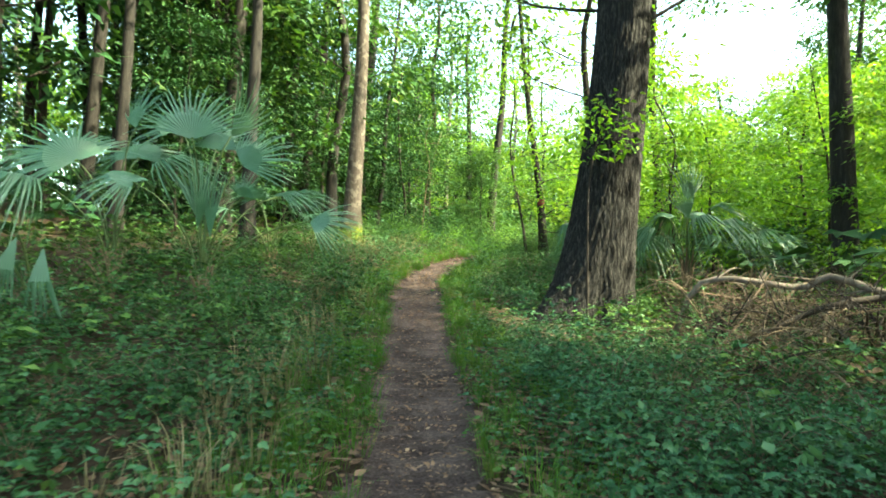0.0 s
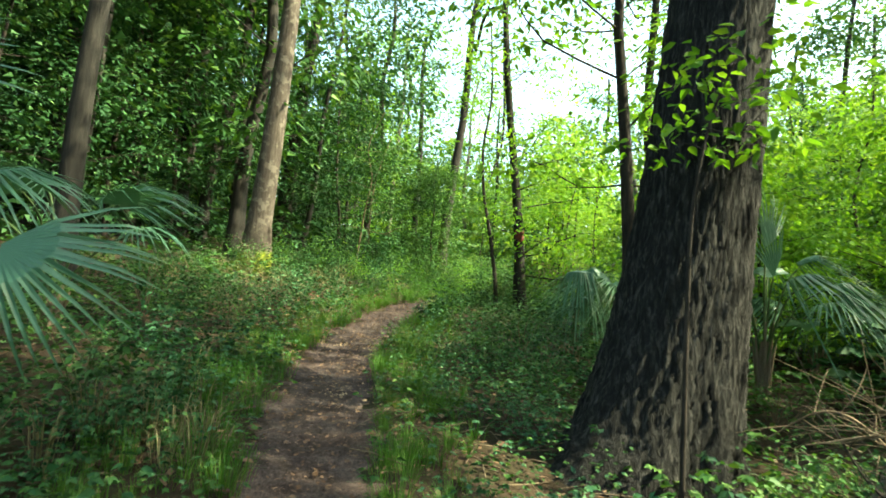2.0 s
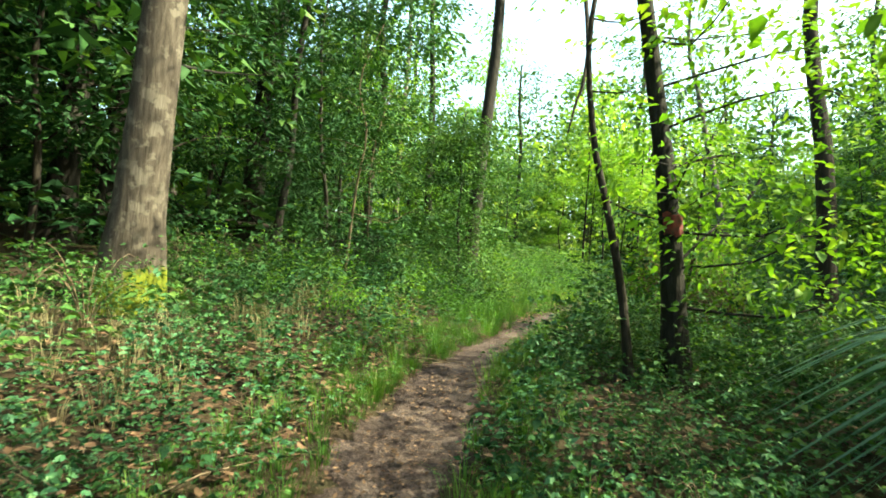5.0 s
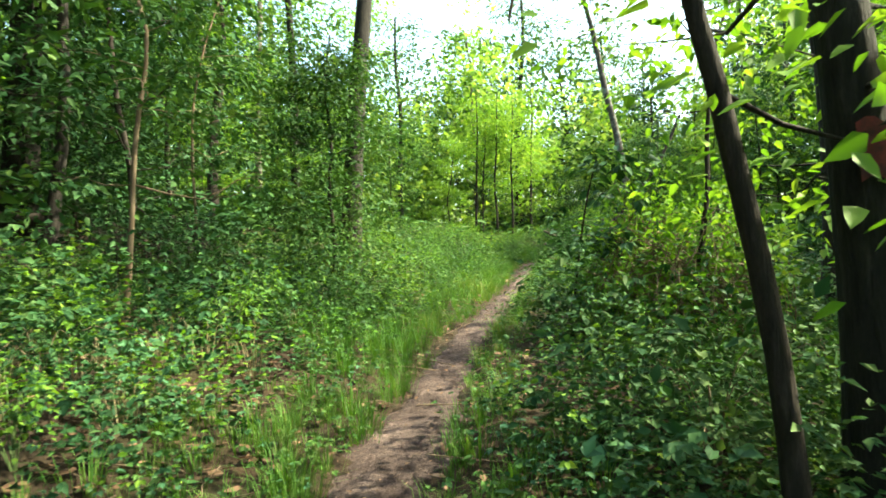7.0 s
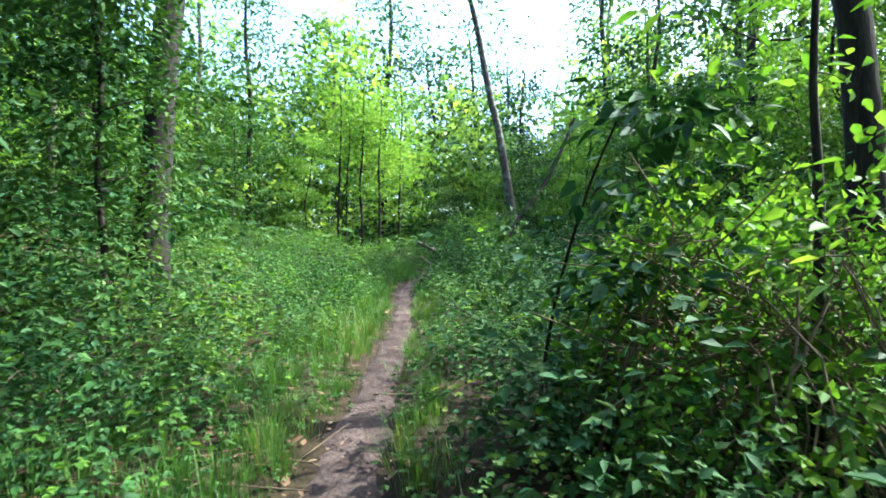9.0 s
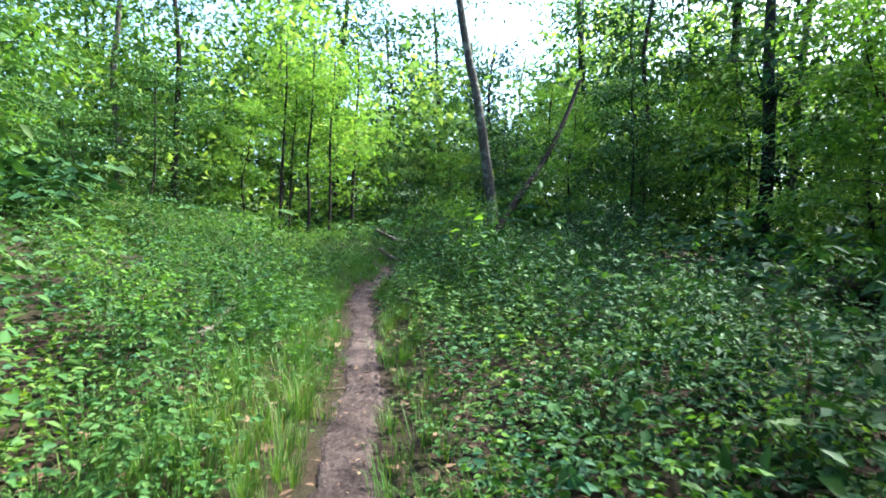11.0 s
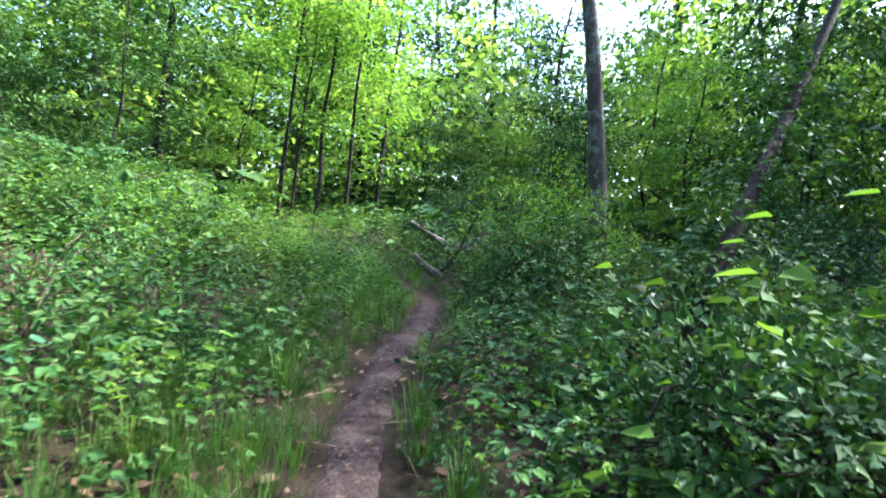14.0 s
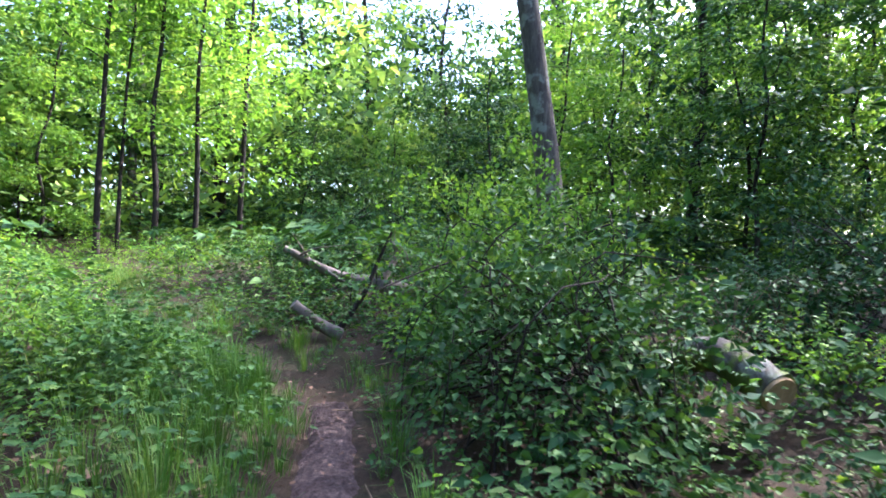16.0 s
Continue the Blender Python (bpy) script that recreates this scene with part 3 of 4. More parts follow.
# the wood around: a few kinds, each repeated
KINDS = []
for _q, (_h, _r, _leaf, _bark) in enumerate(((15, 0.2, M_LEAF, M_BARK), (17, 0.26, M_LEAF, M_BARK), (13, 0.15, M_DEEP, M_DARKWOOD), (16, 0.18, M_LIME, M_PALE))):
    KINDS.append(make_tree("forest_tree", "tall forest tree with a bare lower trunk and leafy crown", (0, 0, -60), _h, _r, rng.normal(size=2) * 0.03, 0.2, _bark, _leaf,
                           limbs=(0.22, 1.0, 19), reach=3.2, size=0.28, per=24, spread=0.55, group="forest trees", sides=10, joined=True, fine="tiny"))
# trees whose crowns sit above the view, added to block sun and sky
SHADE_TREES = [make_tree("forest_tree", "tall dark-trunked forest tree, its high crown added to cast shade", (0, 0, -60), 19, 0.16, (0.02, 0.01), 0.2, M_BARK, M_LEAF,
                    limbs=(0.5, 1.0, 24), reach=4.2, size=0.34, per=30, spread=0.7, group="forest trees", sides=10, joined=True, fine="tiny")]
YOUNG = []
for _q, (_h, _r, _leaf) in enumerate(((5.5, 0.045, M_LEAF), (6.5, 0.055, M_LIME), (4.5, 0.04, M_LEAF), (6.0, 0.05, M_DEEP), (5.0, 0.04, M_LIME))):
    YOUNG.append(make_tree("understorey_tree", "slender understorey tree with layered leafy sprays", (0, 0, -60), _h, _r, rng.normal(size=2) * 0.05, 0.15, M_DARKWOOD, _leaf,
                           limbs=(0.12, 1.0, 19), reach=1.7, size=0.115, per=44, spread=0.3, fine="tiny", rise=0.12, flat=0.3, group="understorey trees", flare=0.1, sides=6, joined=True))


def scatter(count, box, keep, gap, seed):
    """Random places in box = (x0, x1, y0, y1) that keep() allows, at least gap apart."""
    r = np.random.default_rng(seed)
    got = []
    for _ in range(count * 60):
        x, y = r.uniform(box[0], box[1]), r.uniform(box[2], box[3])
        if any((x - a) ** 2 + (y - b) ** 2 < gap * gap for a, b in got):
            continue
        d, yy = trail([x], [y])
        if keep(x, y, d[0], yy[0]):
            got.append((x, y))
            if len(got) == count:
                break
    return got


def tall_ok(x, y, d, yy):
    if y > 38:
        return abs(x - 11) > 10 or y > 50
    return d < -5.5 or d > (14 if y > 5 else 7)


def young_ok(x, y, d, yy):
    if (y < 22 and d > 0) or (y < 26 and d < 0):
        return False
    if y < 2:
        return abs(d) > 5
    if y > 36:
        return y > 45 or abs(d) > 3
    return d < (-6.0 if y < 20 else -4.0) or d > (6.5 if y > 15 else 5.5)


def spread_copies(kinds, spots, lo, hi, seed):
    r = random.Random(seed)
    for x, y in spots:
        s = r.uniform(lo, hi)
        m = Matrix.Translation(place(x, y, 0.05)) @ pose(0, 0, 0, r.uniform(-3, 3), r.uniform(-3, 3), r.uniform(0, 360)) @ Matrix.Scale(s, 4)
        copy_thing(r.choice(kinds), m)


spread_copies(KINDS, scatter(76, (-28, 40, -6, 66), tall_ok, 3.0, 3), 0.8, 1.2, 4)
spread_copies(YOUNG, scatter(46, (-16, 28, 20, 54), young_ok, 1.8, 5), 0.75, 1.4, 6)
spread_copies([YOUNG[1], YOUNG[4]], scatter(20, (5, 20, 9, 24), lambda x, y, d, yy: d > (6.0 if y < 14 else 8.5), 1.6, 17), 0.8, 1.3, 18)
spread_copies([YOUNG[0], YOUNG[1], YOUNG[4]], scatter(14, (12, 24, 16, 42), lambda x, y, d, yy: d > 8.5, 2.0, 7), 0.9, 1.3, 8)
# left understorey mostly in the darker green, shade put into the leaf colour
spread_copies([YOUNG[0], YOUNG[3], YOUNG[3]], scatter(26, (-16, -2, 6, 30), lambda x, y, d, yy: d < (-6.6 if y < 20 else -4.2), 1.5, 9), 1.0, 1.6, 10)
spread_copies(KINDS[2:3], scatter(9, (-15, -4, 8, 26), lambda x, y, d, yy: d < -7.5, 2.4, 19), 0.9, 1.2, 20)
# unseen trees added right and behind, so their crowns shade the left ground
spread_copies(KINDS[:2], [(6.5, -2.5), (5.0, -6.5), (12.0, -3.5), (1.5, -9.0), (5.2, 0.6), (8.3, 0.2), (9.5, -2.0), (9.0, 3.2)], 0.9, 1.15, 14)
# trees added towards the sun to shade the trail and thicket
spread_copies(KINDS[:3], scatter(6, (14, 30, 15, 34), lambda x, y, d, yy: 13 < d < 24, 3.5, 15), 0.85, 1.1, 16)
# on the left bank: trunks that show, crowns added overhead for shade
spread_copies(SHADE_TREES, scatter(22, (-18, -6, 4, 30), lambda x, y, d, yy: d < -7.4, 2.0, 91), 0.75, 1.1, 92)
# two unseen trees added on the sun side to shade the palmettos
spread_copies(SHADE_TREES, [(6.2, 3.3), (7.6, 1.9)], 0.95, 1.05, 97)
spread_copies([KINDS[3], KINDS[0]], [(8, 48), (14, 50), (-2.5, 39), (19.5, 27)], 0.85, 1.1, 98)
# three more unseen trees added to shade the start of the trail
spread_copies(SHADE_TREES, scatter(3, (9, 15, -7, 5), lambda x, y, d, yy: True, 3.0, 93), 0.85, 1.1, 94)
for _q, _o in enumerate(KINDS + SHADE_TREES + YOUNG):
    _o.matrix_basis = Matrix.Translation(place(_q * 4 - 20, -16, 0.05))

# the far wood closing every view
def woods_belt(count, per, near, far, arc, tops, spread, size, seed):
    """Leaf masses in clumps, over an arc of bearings (degrees clockwise from +y) round the middle of the place."""
    r = np.random.default_rng(seed)
    a = np.radians(r.uniform(arc[0], arc[1], count))
    d = r.uniform(near, far, count)
    x, y = 4 + d * np.sin(a), 18 + d * np.cos(a)
    top = tops[0] + tops[1] * (np.sin(a * 9 + seed) + 0.7 * np.sin(a * 23 + 1) + 0.5 * np.sin(a * 51))
    z = height(x, y) + np.maximum(top, 3) * r.uniform(0, 1, count) ** 1.15
    c = np.repeat(np.stack([x, y, z], 1), per, axis=0)
    n = len(c)
    off = r.normal(size=(n, 3)) * spread * np.array([1, 1, 0.45])
    s = r.uniform(0.6, 1.3, n) * size
    return leaves(Shape(), c + off, r.normal(size=(n, 3)) * [1, 1, 0.5] - [0, 0, 0.2], r.normal(size=(n, 3)) * 0.6 + [0, 0, 1], s, s * 0.7, fine="tiny")


tagged(part("far_woods", woods_belt(2000, 52, 34, 58, (-62, 100), (12.5, 2.2), 1.0, 0.44, 61), M_LEAF), "distant green wall of forest foliage", "woods", kind="stuff")
tagged(part("far_woods", woods_belt(2100, 50, 29, 55, (-50, 80), (10.5, 2.2), 1.0, 0.4, 62), M_FAR), "distant yellow-green foliage, its colour paled for sun and haze", "woods", kind="stuff")
tagged(part("far_woods", woods_belt(900, 24, 40, 60, (100, 298), (10, 2.0), 1.3, 0.8, 63), M_DEEP), "dark foliage of the wood behind", "woods", kind="stuff")

# ---- palmettos ----


def fan_blade(size, segs, droop, opening=200, cup=0.15, split=0.38):
    """A fan leaf in the plane of y (outward) and x: pleated and whole near its stalk, in free pointed segments towards the rim."""
    v, f = [], []
    for q in range(segs):
        th = radians(-opening / 2 + opening * (q + 0.5) / segs)
        half = radians(opening) / segs / 2
        ln = size * (0.75 + 0.25 * math.cos(th * 0.6)) * rng.uniform(0.93, 1.05)
        hang = droop * rng.uniform(0.6, 1.4)
        twist = rng.normal() * 0.03
        for rr, w in ((0.03, 1.0), (split * 0.55, 1.0), (split, 1.0), (0.74, 0.6), (0.9, 0.3), (1.0, 0.02)):
            whole = w == 1.0
            for side in (-1, 0, 1):
                an = th + half * side * (1.0 if whole else w * split / rr) + (0 if whole else twist * (rr - split))
                g = ln if (side == 0 or not whole) else size * (0.75 + 0.25 * math.cos((th + half * side) * 0.6))
                free = max(0.0, rr - split * 0.6)
                z = cup * g * rr - (hang if not whole else droop) * g * free ** 2 * 2.4 + (0 if side == 0 else 0.32 * half * g * min(rr, split) * (w if not whole else 1))
                v.append((math.sin(an) * g * rr, math.cos(an) * g * rr * (1 - 0.25 * hang * max(0, rr - 0.6)), z))
        for k in range(5):
            for j in range(2):
                a = q * 18 + k * 3 + j
                f.append([a, a + 1, a + 4, a + 3])
    v, f = np.array(v), np.array(f)
    for q in range(segs - 1):                              # neighbours share their inner rim
        for k in range(3):
            f[f == (q + 1) * 18 + k * 3] = q * 18 + k * 3 + 2
    return Shape().add(v, f)


def make_palmetto(at, label, fronds, trunk=0.35, group=""):
    """fronds: rows of (tip offset x, y, z, blade size, droop, opening, lift of the blade)."""
    t = thing("palmetto", at, label, "palmetto", group)
    stem = Shape()
    tube(stem, [(0, 0, -0.1), (0, 0, trunk * 0.5), (0.02, 0, trunk)], [0.1, 0.08, 0.05], 10, 0.1)
    part("stem", stem, M_VINE, t, "fibrous brown stem")
    for q in range(9):                                     # old leaf boots round the stem
        az = q * 2.4
        b = np.array([math.cos(az), math.sin(az), 0]) * 0.07
        boot = Shape()
        tube(boot, [b * 0.6 - [0, 0, 0.08], b + [0, 0, trunk * 0.5], b * 1.9 + [0, 0, trunk * rng.uniform(0.8, 1.4)]], [0.04, 0.03, 0.01], 5)
        part("leaf_boot", boot, M_VINE, t)
    for row in fronds:
        x, y, z, size, droop, opening, lift = row[:7]
        tip = np.array([x, y, z])
        flat = np.array([x, y, 0])
        pts = curve([(0, 0, 0.05), flat * 0.18 + [0, 0, z * 0.5], flat * 0.6 + [0, 0, z * 0.86], tip], 9)
        pet = Shape()
        tube(pet, pts, np.linspace(0.015, 0.009, 9), 5)
        stalk = part("petiole", pet, M_STALK, t)
        if len(row) > 7:                                   # the blade's own outward way, its face turned to the trail
            out = unit(np.array(row[7], float))
            side = unit(np.cross(out, np.array(row[8], float)))
        else:
            out = unit(unit(flat + [0, 0.02, 0]) * (1 - abs(lift)) + np.array([0, 0, lift]))
            side = unit(np.cross(out, [0, 0, 1.0]) + 1e-6)
        up = np.cross(side, out)
        blade = part("fan", fan_blade(size, max(7, int(opening / 6.5)), droop, opening), M_PALM, stalk, smooth=False)
        blade.matrix_basis = Matrix(((side[0], out[0], up[0], tip[0]), (side[1], out[1], up[1], tip[1]), (side[2], out[2], up[2], tip[2]), (0, 0, 0, 1)))
    return t


def round_fronds(n, reach, rise, size, droop, seed, opening=210):
    r = np.random.default_rng(seed)
    out = []
    for q in range(n):
        az = q * 2.4 + r.uniform(-0.3, 0.3)
        k = r.uniform(0.55, 1.0)
        out.append((math.cos(az) * reach * k, math.sin(az) * reach * k, rise * (1.35 - 0.55 * k) * r.uniform(0.85, 1.1), size * r.uniform(0.8, 1.1), droop * r.uniform(0.7, 1.3), opening, r.uniform(0.1, 0.6)))
    return out


_px, _py = -3.0, 6.3
_pz = ground_z(_px, _py)
_f = []
for _h, _s, _dr, _op, _out, _up in (
        ((-3.01, 6.0, 2.62), 0.78, 0.15, 150, (-0.05, 0.25, 1), (0.15, -1, 0.1)), ((-2.72, 6.8, 2.45), 0.8, 0.3, 150, (0.75, 0.1, 0.7), (-0.3, -1, 0.4)),
        ((-2.8, 6.6, 2.8), 0.85, 0.1, 70, (0.45, 0.3, 1), (1, -0.5, -0.3)), ((-3.6, 6.9, 2.95), 0.8, 0.35, 210, (-0.5, 0.3, 0.6), (0.3, -0.8, 0.8)),
        ((-1.73, 6.5, 1.7), 0.66, 0.3, 105, (1, -0.1, -0.2), (-0.1, -0.85, 0.6)), ((-2.57, 6.5, 2.0), 0.36, 0.3, 150, (0.2, -0.2, 0.8), (0, -1, 0.3)),
        ((-3.0, 6.15, 1.55), 0.95, 0.05, 34, (-0.03, 0.05, 1), (1, -0.3, 0)), ((-2.86, 6.2, 1.45), 0.9, 0.05, 40, (0.12, 0.05, 1), (-0.6, -1, 0)),
        ((-3.15, 6.5, 1.7), 0.9, 0.08, 50, (-0.15, 0.1, 1), (0.6, -1, 0)), ((-3.7, 6.0, 2.1), 0.7, 0.6, 220, (-0.8, -0.2, 0.35), (-0.2, -0.4, 1)),
        ((-2.35, 7.2, 2.1), 0.65, 0.5, 200, (0.6, 0.5, 0.3), (-0.3, -0.4, 1)), ((-3.25, 7.2, 2.75), 0.75, 0.3, 180, (0.1, 0.5, 0.8), (0, -1, 0.5))):
    _f.append((_h[0] - _px, _h[1] - _py, _h[2] - _pz, _s, _dr, _op, 0, _out, _up))
make_palmetto((_px, _py, _pz), "tall palmetto with spreading blue-green fan leaves by the trail", _f)
_lz = ground_z(-4.25, 6.5)
make_palmetto((-4.25, 6.5, _lz), "palmetto with dark arching fan leaves",
              [(-0.27, -0.3, 2.39 - _lz, 0.95, 0.35, 200, 0, (-0.75, 0.1, 0.65), (0.4, -0.8, 0.6)), (-0.1, 0.7, 1.7, 0.85, 0.5, 230, 0.5), (0.5, 0.2, 1.5, 0.8, 0.6, 220, 0.35),
               (-0.7, -0.5, 1.2, 0.8, 0.9, 230, 0.15), (0.15, 0.2, 2.0, 0.7, 0.2, 120, 0.85), (-1.0, 0.3, 1.6, 0.85, 0.6, 220, 0.3)])
make_palmetto(place(-3.7, 4.5), "low palmetto with limp yellowing fan leaves",
              [(0.24, -0.2, 0.75, 0.85, 0.3, 30, 0.0, (0.12, -0.2, -1), (0.3, -1, -0.1)), (0.05, -0.25, 0.85, 0.85, 0.3, 26, 0.0, (-0.1, -0.3, -1), (0.5, -1, 0)), (-0.15, -0.3, 0.75, 0.75, 0.3, 26, 0.0, (-0.3, -0.2, -1), (0.1, -1, 0)), (-0.5, 0.3, 0.6, 0.6, 0.8, 150, 0.1)], 0.15)
make_palmetto(place(4.75, 10.6), "tall palmetto with drooping fans behind the oak",
              [(0.0, 0.0, 2.0, 0.85, 0.1, 90, 0, (0.08, 0.1, 1), (0.5, -1, 0.1)), (-0.1, -0.3, 1.6, 0.8, 0.1, 70, 0, (-0.35, -0.1, 1), (0.2, -1, 0.2))] + round_fronds(7, 0.65, 1.75, 0.75, 1.1, 2, 130), 0.8)
make_palmetto(place(6.9, 12.3), "palmetto with hanging blue-green fans", round_fronds(8, 0.8, 1.35, 0.75, 1.3, 7, 150), 0.5)
make_palmetto(place(2.62, 11.65), "small palmetto with one dark umbrella-like fan", [(0.0, -0.15, 1.25, 0.55, 1.5, 330, 0.05), (0.2, 0.2, 0.9, 0.4, 1.3, 260, 0.1)], 0.2)
make_palmetto(place(-3.3, 9.7), "palmetto half lost in the shaded brush", round_fronds(6, 0.8, 1.3, 0.65, 0.6, 12), 0.3)
make_palmetto(place(4.2, 12.8), "palmetto with drooping fans in the undergrowth", round_fronds(7, 0.9, 1.4, 0.75, 1.2, 15), 0.4)

# ---- undergrowth ----


def weed(stalks, size, tall, wide, fine=True, slim=0.55):
    """One low plant: stalks of three leaflets in rising tiers."""
    az = np.arange(stalks) * 2.4 + rng.uniform(-0.4, 0.4, stalks)
    h = tall * (0.25 + 0.75 * rng.uniform(0, 1, stalks))
    out = np.stack([np.cos(az), np.sin(az), np.zeros(stalks)], 1)
    tip = out * (wide * rng.uniform(0.15, 1, stalks))[:, None] + np.stack([np.zeros(stalks), np.zeros(stalks), h], 1)
    sd = np.stack([-out[:, 1], out[:, 0], out[:, 2]], 1)
    sh = Shape()
    b, w, u, l = [], [], [], []
    nrm = np.tile([0, 0, 1.0], (stalks, 1)) + out * 0.3 + rng.normal(size=(stalks, 3)) * 0.5
    for k, g in ((0, 1.0), (0.95, 0.8), (-0.95, 0.8)):
        b.append(tip)
        w.append(out + sd * k + [0, 0, -0.12] + rng.normal(size=(stalks, 3)) * 0.1)
        u.append(nrm)
        l.append(size * g * rng.uniform(0.75, 1.2, stalks))
    l = np.concatenate(l)
    return leaves(sh, np.concatenate(b), np.concatenate(w), np.concatenate(u), l, l * slim, fine=fine)


def strewn(kinds, xy, lo, hi, seed, sink=0.0):
    """Copies of small shapes joined into one."""
    r = np.random.default_rng(seed)
    z = height(xy[:, 0], xy[:, 1]) - sink
    pick = r.integers(0, len(kinds), len(xy))
    out = Shape()
    for q, k in enumerate(kinds):
        m = pick == q
        n = int(m.sum())
        if not n:
            continue
        v = np.concatenate(k.v)
        a = r.uniform(0, 2 * np.pi, n)
        s = r.uniform(lo, hi, n)
        ca, sa = np.cos(a) * s, np.sin(a) * s
        X = v[None, :, 0] * ca[:, None] - v[None, :, 1] * sa[:, None] + xy[m, 0][:, None]
        Y = v[None, :, 0] * sa[:, None] + v[None, :, 1] * ca[:, None] + xy[m, 1][:, None]
        Z = v[None, :, 2] * s[:, None] + z[m][:, None]
        shift = (np.arange(n) * len(v))[:, None, None]
        groups = {}
        for g in k.f:
            groups.setdefault(g.shape[1], []).append(g)
        V = np.stack([X, Y, Z], -1).reshape(-1, 3)
        first = True
        for w, gs in groups.items():
            g = np.concatenate(gs)
            F = (g[None] + shift).reshape(-1, w)
            if first:
                out.add(V, F)
                first = False
            else:
                out.f.append(F + out.n - len(V))
    return out


def belt(count, y0, y1, dmin, dmax, seed, power=1.0, side=0):
    """Places along the trail at distances dmin to dmax from its middle."""
    r = np.random.default_rng(seed)
    k = np.searchsorted(LINE[:, 1], r.uniform(y0, y1, count)).clip(1, len(LINE) - 2)
    d = dmin + (dmax - dmin) * r.uniform(0, 1, count) ** power
    sg = r.choice([-1, 1], count) if side == 0 else np.full(count, side)
    nrm = _tan[k][:, ::-1] * np.array([1, -1])
    p = LINE[k] + nrm * (d * sg)[:, None] + r.normal(size=(count, 2)) * 0.08
    dd, _ = trail(p[:, 0], p[:, 1])
    half = np.interp(p[:, 1], [0, 5, 10, 14.5, 17, 18.5, 21, 25, 32, 40], [0.4, 0.36, 0.45, 0.46, 0.28, 0.21, 0.17, 0.13, 0.12, 0.12])
    return p[np.abs(dd) > half * 0.92 + 0.02]


LOW = [weed(8, 0.036, 0.13, 0.11), weed(9, 0.042, 0.2, 0.13), weed(7, 0.032, 0.09, 0.09), weed(10, 0.04, 0.26, 0.14)]
LOW_FAR = [weed(8, 0.075, 0.2, 0.2, False, 0.6), weed(9, 0.085, 0.3, 0.22, False, 0.6)]
MID = [weed(13, 0.044, 0.4, 0.2), weed(15, 0.046, 0.5, 0.22), weed(12, 0.042, 0.3, 0.19)]
def clear(xy, gap):
    """Only the places more than gap from the trail's middle."""
    return xy[np.abs(trail(xy[:, 0], xy[:, 1])[0]) > gap]


def heap(tips, size, wide, tall, slim=0.55):
    """A domed clump: sprigs of three leaflets, most of them in an uneven outer shell, the rest deep inside."""
    u = rng.normal(size=(tips, 3))
    u[:, 2] = np.abs(u[:, 2]) * 0.9
    u = unit(u)
    lump = 1 + 0.22 * np.sin(u[:, 0] * 5 + rng.uniform(0, 6)) + 0.2 * np.sin(u[:, 1] * 6 + u[:, 2] * 4 + rng.uniform(0, 6))
    k = lump * (1 - 0.55 * rng.uniform(0, 1, tips) ** 2.5)
    tip = u * np.array([wide, wide, tall]) * k[:, None]
    b, w, n, l = [], [], [], []
    way = unit(u * [1, 1, 0.25] + rng.normal(size=(tips, 3)) * 0.45)
    side = unit(np.cross(way, [0, 0, 1.0]))
    nrm = u * 0.9 + [0, 0, 0.35] + rng.normal(size=(tips, 3)) * 0.35
    for q, g in ((0, 1.0), (1.0, 0.8), (-1.0, 0.8)):
        b.append(tip)
        w.append(way + side * q + rng.normal(size=(tips, 3)) * 0.12 - [0, 0, 0.1])
        n.append(nrm)
        l.append(size * g * rng.uniform(0.65, 1.3, tips))
    l = np.concatenate(l)
    return leaves(Shape(), np.concatenate(b), np.concatenate(w), np.concatenate(n), l, l * slim, fine=False)


def off_things(xy):
    """Without the places taken by the oak, the logs and the fallen branch."""
    keep = np.ones(len(xy), bool)
    for x, y, r in ((2.3, 8.4, 0.9), (4.19, 25.41, 0.5), (10.2, 32.0, 0.7), (10.65, 28.35, 0.33)):
        keep &= np.hypot(xy[:, 0] - x, xy[:, 1] - y) > r
    return xy[keep]


HEAPS = [heap(100, 0.042, 0.3, 0.46), heap(100, 0.04, 0.36, 0.36), heap(100, 0.044, 0.24, 0.58)]
HEAPS_BIG = [heap(170, 0.05, 0.4, 0.72), heap(170, 0.047, 0.48, 0.58), heap(170, 0.052, 0.34, 0.86)]
BRUSH = [weed(7, 0.22, 0.6, 0.5, False, 0.6), weed(8, 0.26, 0.9, 0.6, False, 0.6)]
UNDER = "undergrowth"
# bank clumps take the darker leaf green to read as shaded
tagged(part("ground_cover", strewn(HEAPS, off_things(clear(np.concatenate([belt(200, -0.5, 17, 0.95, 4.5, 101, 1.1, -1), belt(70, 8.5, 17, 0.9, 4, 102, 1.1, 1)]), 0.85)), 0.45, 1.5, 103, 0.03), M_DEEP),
       "clumps of small-leaved weeds, green darkened for the shaded bank", UNDER, kind="stuff")
tagged(part("ground_cover", strewn(HEAPS, off_things(clear(np.concatenate([belt(90, 0, 17, 0.9, 4.5, 104, 1.1, -1), belt(120, 0.8, 6.5, 0.9, 4, 120, 1.0, 1), belt(80, 0.5, 15, 0.95, 4.5, 105, 1.1, 1)]), 0.85)), 0.4, 1.3, 106, 0.03), M_BLUE),
       "blue-green clumps of low weeds beside the trail", UNDER, kind="stuff")
tagged(part("ground_cover", strewn(HEAPS_BIG, off_things(clear(belt(220, 16.5, 38, 0.95, 5.5, 107, 1.05, -1), 0.9)), 0.4, 1.3, 108, 0.05), M_LEAF),
       "knee-high leafy green clumps crowding the trail", UNDER, kind="stuff")
